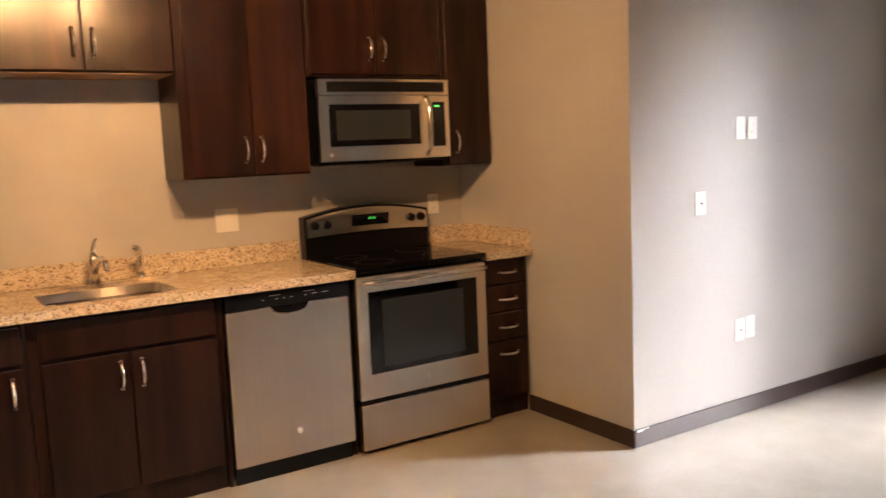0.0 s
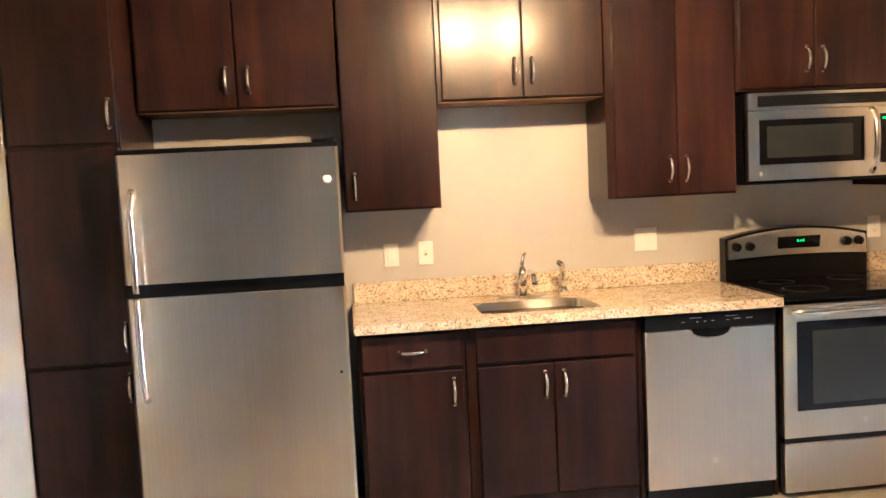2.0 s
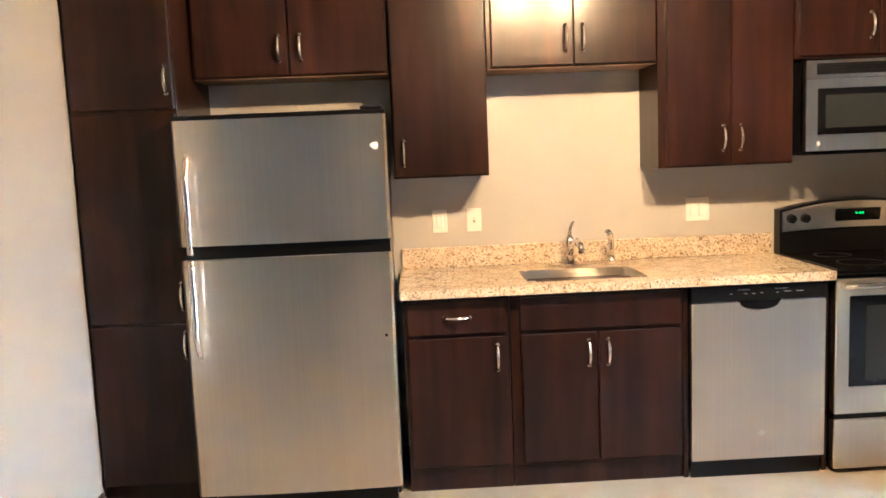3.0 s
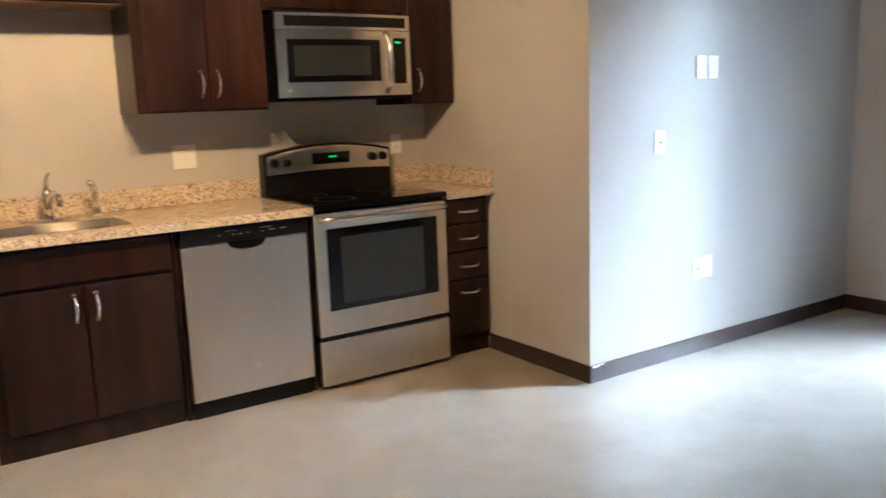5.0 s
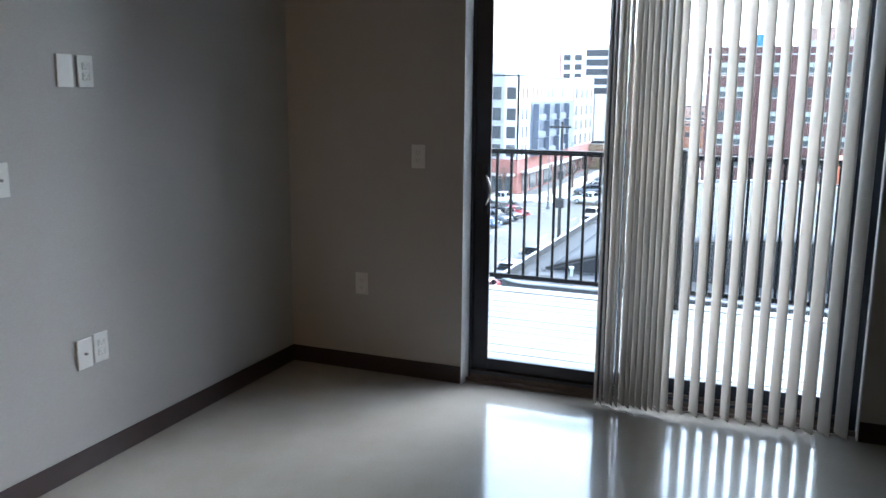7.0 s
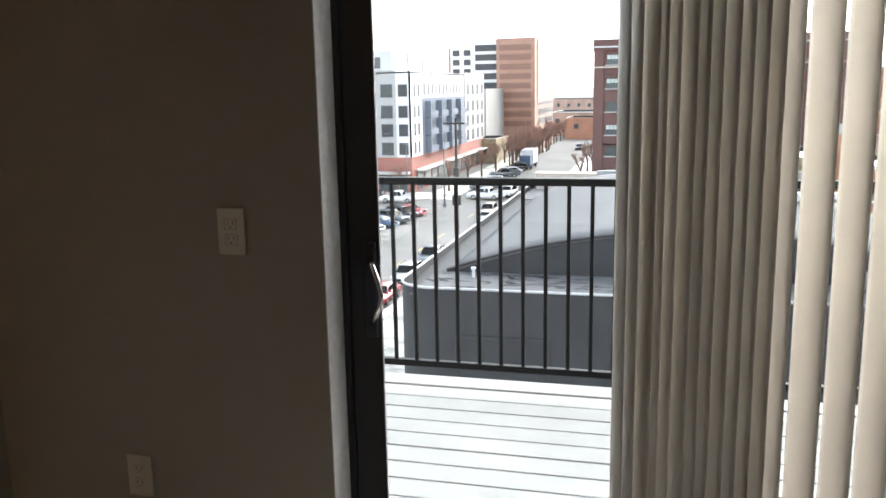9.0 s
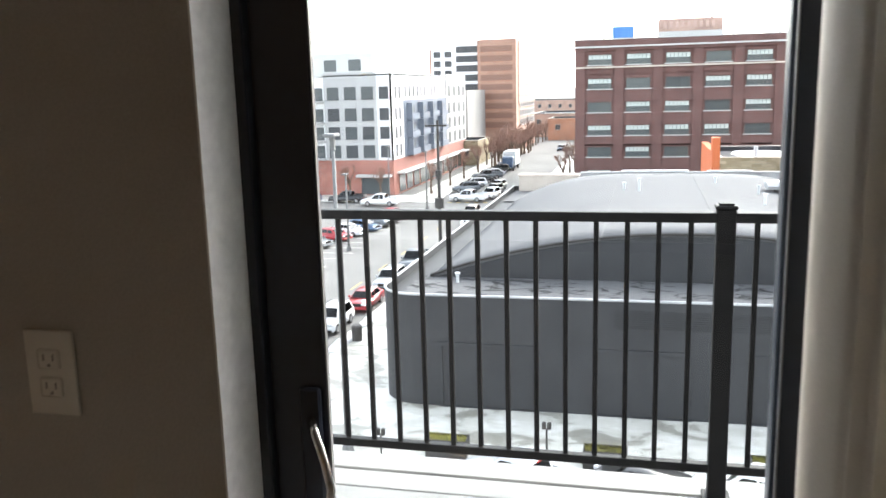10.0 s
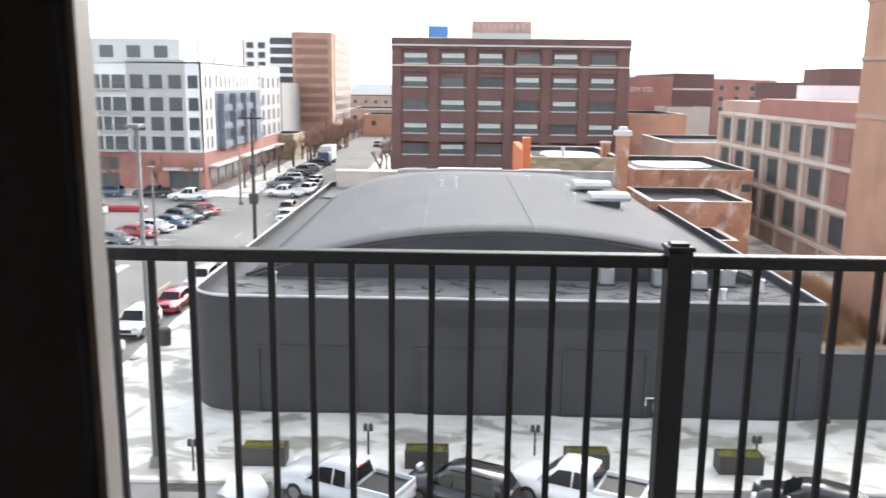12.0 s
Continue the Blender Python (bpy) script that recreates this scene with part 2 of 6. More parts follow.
def prism(profile, y0, y1, inset=None):
    """A side profile of (x, z) points drawn out from y0 to y1; inset gives each point's sideways pull."""
    b = bmesh.new()
    inset = inset or [0] * len(profile)
    a = [b.verts.new((x, y0 + i, z)) for (x, z), i in zip(profile, inset)]
    c = [b.verts.new((x, y1 - i, z)) for (x, z), i in zip(profile, inset)]
    n = len(profile)
    b.faces.new(a), b.faces.new(c[::-1])
    for k in range(n):
        b.faces.new((a[(k + 1) % n], a[k], c[k], c[(k + 1) % n]))
    bmesh.ops.recalc_face_normals(b, faces=b.faces)
    return b


def mesh_of(bm, name, material, smooth=False):
    me = bpy.data.meshes.new(name)
    bm.to_mesh(me)
    bm.free()
    if smooth:
        me.polygons.foreach_set("use_smooth", [True] * len(me.polygons))
    for m in material if isinstance(material, (list, tuple)) else [material]:
        me.materials.append(m)
    return me


def part(name, bm, material, parent, label="", smooth=False):
    ob = new(name, bm if isinstance(bm, bpy.types.Mesh) else mesh_of(bm, name, material, smooth))
    ob.parent = parent
    if parent.type == "EMPTY" and parent.parent is None:
        ob.matrix_parent_inverse = parent.matrix_basis.inverted()
    if label:
        tagged(ob, label)
    return ob


def thing(name, base, label, category, group=""):
    e = new(name)
    e.empty_display_size = 0.1
    e.matrix_basis = pose(*base)
    return tagged(e, label, category, group)


def solo(name, bm, material, label, category, group="", kind="", smooth=False):
    return tagged(new(name, mesh_of(bm, name, material, smooth)), label, category, group, kind)


def structure(name, bm, material, label, category, smooth=False):
    return solo(name, bm, material, label, category, kind="structure", smooth=smooth)


# ---- the room ----
XW, YS = 2.238, -1.389          # window wall and the wall beside the kitchen
YJ0, YJ1, ZH = -2.364, -4.17, 2.40
XL, YB, ZC = -4.28, -9.0, 2.90
XO = XW + 0.20

structure("floor", box(XL - 0.12, XO, YB - 0.12, 0.12, -0.15, 0.0), FLOOR, "sealed grey-beige concrete floor with a soft shine", "floor")
structure("ceiling", box(XL - 0.12, XO, YB - 0.12, 0.12, ZC, ZC + 0.12), WHITE_PAINT, "bare grey concrete ceiling", "ceiling")
structure("wall_kitchen", box(XL - 0.12, 0.12, 0.0, 0.12, 0, ZC), PAINT, "greige painted wall behind the kitchen cabinets", "wall")
structure("wall_kitchen_end", box(0.0, 0.12, YS + 0.12, 0.0, 0, ZC), PAINT, "greige painted wall at the end of the counter", "wall")
structure("wall_living", box(0.0, XO, YS, YS + 0.12, 0, ZC), PAINT, "greige painted living room wall with switch plates", "wall")
# opening to an invented passage: a light sink and dark band for steel reflections
structure("wall_left", boxes([(XL - 0.12, XL, -3.75, 0.0, 0, ZC), (XL - 0.12, XL, YB, -4.65, 0, ZC), (XL - 0.12, XL, -4.65, -3.75, 2.05, ZC)]), PAINT, "greige painted wall beside the pantry cabinet", "wall")
# never in view; depth and step chosen to trim bounce light and split reflections
structure("wall_back", boxes([(XL - 0.12, 0.95, -7.12, -7.00, 0, ZC), (0.83, 0.95, YB, -7.12, 0, ZC), (0.83, XO, YB - 0.12, YB, 0, ZC)]), PAINT, "plain greige painted wall, out of view behind the room", "wall")
structure("wall_hall", boxes([(XL - 1.32, XL - 1.20, -4.77, -3.63, 0, ZC), (XL - 1.32, XL - 0.12, -3.75, -3.63, 0, ZC), (XL - 1.32, XL - 0.12, -4.77, -4.65, 0, ZC), (XL - 1.32, XL - 0.12, -4.77, -3.63, ZC, ZC + 0.12)]), PAINT, "plain walls of an added, unseen side passage", "wall")
structure("floor_hall", box(XL - 1.32, XL - 0.12, -4.77, -3.63, -0.15, 0.0), FLOOR, "sealed concrete floor of an added, unseen side passage", "floor")
structure("wall_window", boxes([(XW, XO, YJ0, YS, 0, ZC), (XW, XO, YB, YJ1, 0, ZC), (XW, XO, YJ1, YJ0, ZH, ZC)]), PAINT,
          "greige painted wall around the balcony door", "wall")
liner = box(XW - 0.001, XW + 0.09, YJ1, YJ1 + 0.006, 0.0, ZH)
plan = [(XW - 0.001, YJ0), (XW - 0.001, YJ0 - 0.003), (2.3115, YJ0 - 0.014), (2.3115, YJ0)]
low, top = [[liner.verts.new((x, y, z)) for x, y in plan] for z in (0.0, ZH)]
for k in range(4):
    liner.faces.new((low[k], low[(k + 1) % 4], top[(k + 1) % 4], top[k]))
liner.faces.new(low[::-1]), liner.faces.new(top)
bmesh.ops.recalc_face_normals(liner, faces=liner.faces)
structure("jamb_liner", liner, JAMB_PAINT,
          "pale painted return of the door opening", "trim")


def baseboard(rows):
    b = bmesh.new()
    for r in rows:
        box(*r, bev=0.002, bm=b)
    return b


structure("baseboard", baseboard([(0.0 - 0.008, 0.0, YS - 0.008, -0.60, 0, 0.089), (0.0, XW, YS - 0.008, YS, 0, 0.089), (XW - 0.008, XW, YJ0, YS - 0.008, 0, 0.089),
                                  (XW - 0.008, XW, YB, YJ1, 0, 0.089), (XL, XL + 0.008, -3.75, -0.62, 0, 0.089), (XL, XL + 0.008, -7.00, -4.65, 0, 0.089), (XL + 0.008, 0.95, -7.00, -6.992, 0, 0.089), (0.95, XW - 0.008, YB, YB + 0.008, 0, 0.089)]),
          BASE, "dark brown vinyl wall base", "baseboard")
solo("paint_chip", boxes([(0.01, 0.05, YS - 0.0095, YS - 0.0085, 0.077, 0.088), (0.03, 0.09, YS - 0.0095, YS - 0.0085, 0.083, 0.0885)]), JAMB_PAINT,
     "small pale paint smear on the dark wall base", "paint smear")


# ---- kitchen cabinets ----
def handle(at, vertical=True, length=0.11):
    """A bowed nickel pull with flared feet."""
    pts, rad = [], []
    for i in range(9):
        u = i / 8
        out = 0.030 * math.sin(math.pi * u) ** 0.6
        s = (u - 0.5) * length
        pts.append((at[0], at[1] - out - 0.001, at[2] + s) if vertical else (at[0] + s, at[1] - out - 0.001, at[2]))
        rad.append(0.0085 if i in (0, 8) else 0.0064 if i in (1, 7) else 0.0072)
    b = tube(pts, rad, 8)
    for end in (pts[0], pts[-1]):
        join(b, turned(cyl(0.009, 0.005, 12), Matrix.Translation((end[0], end[1] + 0.001, end[2])) @ pose(0, 0, 0, 90)))
    return b


def door(cab, x0, x1, z0, z1, y, pull=None, name="door", material=WOOD):
    d = part(name, box(x0 + 0.002, x1 - 0.002, y, y + 0.019, z0 + 0.002, z1 - 0.002, 0.0025), material, cab)
    if pull:
        part("handle", handle((pull[0], y, pull[1]), pull[2] if len(pull) > 2 else True), CHROME, d, "satin nickel bow handle", True)
    return d


def cabinet(name, label, x0, x1, z0, z1, depth, doors, kick=False, group="", under=False):
    c = thing(name, ((x0 + x1) / 2, -depth / 2, z0), label, "cabinet", group)
    y = -depth
    part("body", box(x0 + 0.001, x1 - 0.001, y + 0.02, -0.001, z0 + (0.10 if kick else 0), z1, 0.0015), WOOD, c)
    if kick:
        part("toe_kick", box(x0 + 0.001, x1 - 0.001, y + 0.035, y + 0.05, z0, z0 + 0.10), WOOD, c, "recessed dark toe kick")
    if under:
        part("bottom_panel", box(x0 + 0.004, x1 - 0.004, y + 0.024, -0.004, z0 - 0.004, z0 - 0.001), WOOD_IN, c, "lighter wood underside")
    for d in doors:
        door(c, *d[:4], y, *d[4:])
    return c


ZT = 2.44
UP, LOW = "upper kitchen cabinets", "base kitchen cabinets"
cabinet("pantry_cabinet", "tall dark espresso pantry cabinet with three doors beside the refrigerator", -4.276, -3.838, 0, ZT, 0.62,
        [(-4.262, -3.843, 0.11, 0.812, (-3.868, 0.72)), (-4.262, -3.843, 0.824, 1.694, (-3.868, 0.93)), (-4.262, -3.843, 1.712, ZT - 0.01, (-3.870, 1.83))], kick=True)
cabinet("fridge_top_cabinet", "dark espresso two-door wall cabinet above the refrigerator", -3.834, -2.965, 1.852, ZT, 0.33,
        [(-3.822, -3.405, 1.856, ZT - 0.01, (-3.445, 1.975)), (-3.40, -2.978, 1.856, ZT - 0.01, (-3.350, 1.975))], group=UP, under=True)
cabinet("wall_cabinet", "dark espresso single-door wall cabinet beside the refrigerator", -2.962, -2.524, 1.374, ZT, 0.33,
        [(-2.955, -2.53, 1.380, ZT - 0.01, (-2.912, 1.49))], group=UP)
cabinet("wall_cabinet", "short dark espresso two-door wall cabinet above the sink", -2.521, -1.745, 1.852, ZT, 0.33,
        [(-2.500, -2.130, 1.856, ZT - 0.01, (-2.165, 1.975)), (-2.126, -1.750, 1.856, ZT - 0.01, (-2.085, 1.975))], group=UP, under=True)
cabinet("wall_cabinet", "dark espresso two-door wall cabinet above the dishwasher", -1.742, -1.112, 1.372, ZT, 0.33,
        [(-1.705, -1.408, 1.378, ZT - 0.01, (-1.445, 1.50)), (-1.404, -1.118, 1.378, ZT - 0.01, (-1.365, 1.50))], group=UP)
cabinet("wall_cabinet", "dark espresso two-door wall cabinet above the microwave", -1.109, -0.328, 1.845, ZT, 0.33,
        [(-1.09, -0.722, 1.855, ZT - 0.01, (-0.76, 1.985)), (-0.718, -0.345, 1.855, ZT - 0.01, (-0.68, 1.985))], group=UP)
cabinet("wall_cabinet", "narrow dark espresso wall cabinet in the corner beside the microwave", -0.325, -0.003, 1.372, ZT, 0.33,
        [(-0.30, -0.012, 1.378, ZT - 0.01, (-0.243, 1.50))], group=UP)
cabinet("base_cabinet", "dark espresso base cabinet with one drawer and one door", -2.945, -2.488, 0, 0.874, 0.62,
        [(-2.93, -2.502, 0.707, 0.855, (-2.715, 0.782, False), "drawer_front"), (-2.93, -2.502, 0.115, 0.692, (-2.545, 0.60))], kick=True, group=LOW)
cabinet("base_cabinet", "dark espresso two-door sink cabinet with a false drawer front", -2.485, -1.728, 0, 0.874, 0.62,
        [(-2.44, -1.742, 0.707, 0.855, None, "false_front"), (-2.44, -2.108, 0.115, 0.692, (-2.146, 0.60)), (-2.104, -1.742, 0.115, 0.692, (-2.062, 0.60))],
        kick=True, group=LOW)
cabinet("base_cabinet", "narrow dark espresso base cabinet with four drawers", -0.305, -0.003, 0, 0.874, 0.62,
        [(-0.295, -0.02, 0.735, 0.860, (-0.148, 0.798, False), "drawer_front"), (-0.295, -0.02, 0.585, 0.728, (-0.148, 0.652, False), "drawer_front"),
         (-0.295, -0.02, 0.430, 0.578, (-0.148, 0.500, False), "drawer_front"), (-0.295, -0.02, 0.115, 0.423, (-0.148, 0.355, False), "drawer_front")],
        kick=True, group=LOW)
for fx in (-1.725, -1.100):
    solo("filler_panel", box(fx, fx + 0.0195, -0.60, -0.02, 0.0, 0.874, 0.001), WOOD, "dark espresso filler strip beside the dishwasher", "filler panel", "filler panels")

# worktop with a sink cut-out, and its splashbacks
SX0, SX1, SY0, SY1 = -2.40, -1.87, -0.575, -0.235
worktop = thing("worktop", (-1.5, -0.3, 0.876), "beige and brown speckled granite worktop with a low splashback", "countertop")
sb = bmesh.new()
gx, gy = (-2.955, SX0, SX1, -1.080), (-0.668, SY0, SY1, -0.001)
gv = {(i, j, k): sb.verts.new((gx[i], gy[j], (0.876, 0.914)[k])) for i in range(4) for j in range(4) for k in range(2)}
for i in range(3):
    for j in range(3):
        if (i, j) != (1, 1):
            sb.faces.new([gv[a, b, 1] for a, b in ((i, j), (i + 1, j), (i + 1, j + 1), (i, j + 1))])
            sb.faces.new([gv[a, b, 0] for a, b in ((i, j + 1), (i + 1, j + 1), (i + 1, j), (i, j))])
for e in [e for e in sb.edges if e.is_boundary and e.verts[0].co.z > 0.9]:
    a, b = e.verts
    lo = {(round(v.co.x, 4), round(v.co.y, 4)): v for v in sb.verts if v.co.z < 0.9}
    sb.faces.new((a, b, lo[round(b.co.x, 4), round(b.co.y, 4)], lo[round(a.co.x, 4), round(a.co.y, 4)]))
bmesh.ops.recalc_face_normals(sb, faces=sb.faces)
part("slab", sb, GRANITE, worktop)
part("slab", box(-0.308, -0.001, -0.668, -0.001, 0.876, 0.914, 0.004, 2), GRANITE, worktop)
part("splashback", box(-2.945, -1.078, -0.021, -0.002, 0.9145, 1.016, 0.002), GRANITE, worktop)
part("splashback", box(-0.308, -0.021, -0.021, -0.002, 0.9145, 1.016, 0.002), GRANITE, worktop)
part("splashback", box(-0.020, -0.001, -0.65, -0.002, 0.9145, 1.016, 0.002), GRANITE, worktop)


def sink():
    s = thing("sink", ((SX0 + SX1) / 2, (SY0 + SY1) / 2, 0.72), "single-bowl undermount stainless steel sink", "sink")
    b = bmesh.new()
    bmesh.ops.create_cube(b, size=1)
    bmesh.ops.delete(b, geom=[f for f in b.faces if f.normal.z > 0.5], context="FACES_ONLY")
    for v in b.verts:
        k = 0.012 if v.co.z < 0 else 0.0025
        v.co = Vector(((SX0 + k if v.co.x < 0 else SX1 - k), (SY0 + k if v.co.y < 0 else SY1 - k), 0.72 if v.co.z < 0 else 0.9125))
    bmesh.ops.bevel(b, geom=[e for e in b.edges if not e.is_boundary], offset=0.035, segments=4, affect="EDGES")
    bmesh.ops.solidify(b, geom=b.faces[:], thickness=0.002)
    part("bowl", b, STEEL_X, s, smooth=True)
    part("drain", turned(cyl(0.045, 0.006, 20), Matrix.Translation((-2.13, -0.40, 0.722))), CHROME, s)


sink()

faucet = thing("faucet", (-2.125, -0.125, 0.914), "brushed nickel kitchen faucet with a single top lever", "faucet")
part("deck_plate", turned(cyl(0.03, 0.009, 24), Matrix.Translation((-2.125, -0.125, 0.914)) @ Matrix.Diagonal((4.2, 1.0, 1, 1))), CHROME, faucet)
part("body", tube([(-2.125, -0.125, 0.92), (-2.125, -0.125, 0.98), (-2.125, -0.127, 1.03), (-2.125, -0.130, 1.055)], [0.024, 0.021, 0.023, 0.018], 16), CHROME, faucet, smooth=True)
part("spout", tube([(-2.125, -0.135, 0.975), (-2.120, -0.18, 1.02), (-2.112, -0.24, 1.045), (-2.106, -0.29, 1.03), (-2.105, -0.31, 0.995)], [0.016, 0.015, 0.014, 0.014, 0.015], 14), CHROME, faucet, smooth=True)
part("lever", tube([(-2.125, -0.127, 1.05), (-2.122, -0.12, 1.085), (-2.112, -0.11, 1.115), (-2.10, -0.10, 1.125)], [0.012, 0.010, 0.008, 0.006], 10), CHROME, faucet, smooth=True)
sprayer = thing("side_sprayer", (-1.92, -0.125, 0.914), "brushed nickel side sprayer standing beside the faucet", "sprayer")
part("holder", turned(cyl(0.024, 0.03, 18, 0.018), Matrix.Translation((-1.92, -0.125, 0.914))), CHROME, sprayer, smooth=True)
part("spray_head", tube([(-1.92, -0.125, 0.94), (-1.92, -0.125, 0.99), (-1.922, -0.128, 1.03), (-1.932, -0.14, 1.06), (-1.95, -0.16, 1.075)], [0.013, 0.013, 0.016, 0.017, 0.013], 12), CHROME, sprayer, smooth=True)


# ---- appliances ----
def badge(parent, x, y, z, r=0.013):
    part("badge", turned(cyl(r, 0.003, 20, bev=0.001), Matrix.Translation((x, y, z)) @ pose(0, 0, 0, 90)), PLATE, parent, "small round pale badge")


def fridge():
    x0, x1, y0, y1 = -3.828, -2.978, -0.665, -0.755
    f = thing("refrigerator", (-3.39, -0.36, 0), "stainless steel top-freezer refrigerator with long bar handles", "refrigerator")
    part("cabinet_body", box(x0 + 0.006, x1 - 0.006, y0, -0.03, 0.03, 1.645, 0.006), BLACK, f, "black side cabinet")
    part("base_grille", box(x0 + 0.02, x1 - 0.02, y0 - 0.03, y0, 0.01, 0.085, 0.004), BLACK, f)

    def panel(z0, z1):
        bm = bmesh.new()
        n = 14
        cols = []
        us = [0, 0.012] + [0.012 + 0.976 * q / (n - 2) for q in range(1, n - 2)] + [0.988, 1]
        for i, u in enumerate(us):
            x = x0 + (x1 - x0) * u
            yy = y1 - 0.012 * (1 - (2 * u - 1) ** 2)
            if i in (0, n):
                yy = y1 + 0.012
            cols.append([bm.verts.new((x, yy, z0)), bm.verts.new((x, yy, z1)), bm.verts.new((x, y0 - 0.012, z1)), bm.verts.new((x, y0 - 0.012, z0))])
        for a, c in zip(cols, cols[1:]):
            for k in range(4):
                bm.faces.new((a[k], c[k], c[(k + 1) % 4], a[(k + 1) % 4]))
        bm.faces.new(cols[0]), bm.faces.new(cols[-1][::-1])
        bmesh.ops.recalc_face_normals(bm, faces=bm.faces)
        return bm

    def bar(z0, z1, parent, top):
        pts, rad = [], []
        for i in range(13):
            u = i / 12
            k = u if top else 1 - u
            out = 0.05 * min(1.0, math.sin(math.pi * min(1, k * 0.5 + 0.5)) * 2.6)
            pts.append((x0 + 0.055, y1 - 0.008 - out, z0 + (z1 - z0) * u))
            rad.append(0.013)
        part("handle", tube(pts, rad, 12), CHROME, parent, "long curved steel bar handle", True)

    fz = part("freezer_door", panel(1.152, 1.655), STEEL, f)
    bar(1.125, 1.52, fz, True)
    badge(fz, -3.026, y1 - 0.003, 1.528, 0.016)
    fd = part("door", panel(0.10, 1.096), STEEL, f)
    bar(0.69, 1.10, fd, False)
    part("screw_plug", turned(cyl(0.006, 0.003, 10), Matrix.Translation((-3.014, y1 - 0.001, 0.752)) @ pose(0, 0, 0, 90)), BLACK, fd, "small black hole plug")
    part("door_gasket", box(x0 + 0.004, x1 - 0.004, y1 + 0.02, y0 - 0.002, 1.094, 1.154), BLACK, f, "black gap between the doors")
    part("top_cap", box(x0, x1, y1 - 0.002, y0 + 0.03, 1.656, 1.674, 0.004), BLACK, f)
    part("hinge_cover", box(x1 - 0.10, x1 - 0.01, y1 + 0.015, y0 + 0.05, 1.674, 1.69, 0.006), BLACK, f)


fridge()


def dishwasher():
    x0, x1, y = -1.700, -1.106, -0.635
    d = thing("dishwasher", (-1.40, -0.32, 0), "stainless steel dishwasher with a black control panel", "dishwasher")
    part("tub", box(x0 + 0.008, x1 - 0.008, -0.59, -0.03, 0.08, 0.868), BLACK, d)
    part("door_panel", box(x0, x1, y, -0.595, 0.085, 0.793, 0.004, 2), STEEL_X, d)
    cp = part("control_panel", box(x0, x1, y - 0.004, -0.595, 0.797, 0.868, 0.005, 2), BLACK, d, "black control panel with small marks")
    mk = [(x, x + w, y - 0.0056, y - 0.0045, z, z + 0.0025) for x, w, z in
          ((-1.535, 0.012, 0.830), (-1.50, 0.055, 0.846), (-1.47, 0.012, 0.828), (-1.435, 0.012, 0.828), (-1.40, 0.012, 0.830), (-1.335, 0.055, 0.846), (-1.33, 0.012, 0.828), (-1.295, 0.03, 0.832), (-1.24, 0.03, 0.832))]
    for r in mk:
        part("panel_mark", box(*r), MARKS, cp)
    b = bmesh.new()
    ring = []
    for i in range(13):
        u = i / 12 * 2 - 1
        ring.append((u * 0.095, -0.040 * math.sqrt(max(0, 1 - abs(u) ** 2.4))))
    v0 = [b.verts.new((-1.405 + px, y - 0.007, 0.798 + pz)) for px, pz in ring]
    v1 = [b.verts.new((-1.405 + px, y + 0.003, 0.798 + pz)) for px, pz in ring]
    b.faces.new(v0), b.faces.new(v1[::-1])
    for k in range(13):
        b.faces.new((v0[(k + 1) % 13], v0[k], v1[k], v1[(k + 1) % 13]))
    bmesh.ops.recalc_face_normals(b, faces=b.faces)
    part("pocket_handle", b, BLACK_GLASS, cp, "half-moon pocket handle")
    # chrome rim on the left half only, modelling the bright highlight there
    part("handle_glint", tube([(-1.405 + px, y - 0.008, 0.797 + pz) for px, pz in ring[0:7]], 0.004, 6), CHROME, cp)
    badge(d, -1.390, y - 0.001, 0.203, 0.014)
    part("toe_panel", box(x0 + 0.004, x1 - 0.004, -0.605, -0.592, 0.0, 0.082), BLACK, d)


dishwasher()


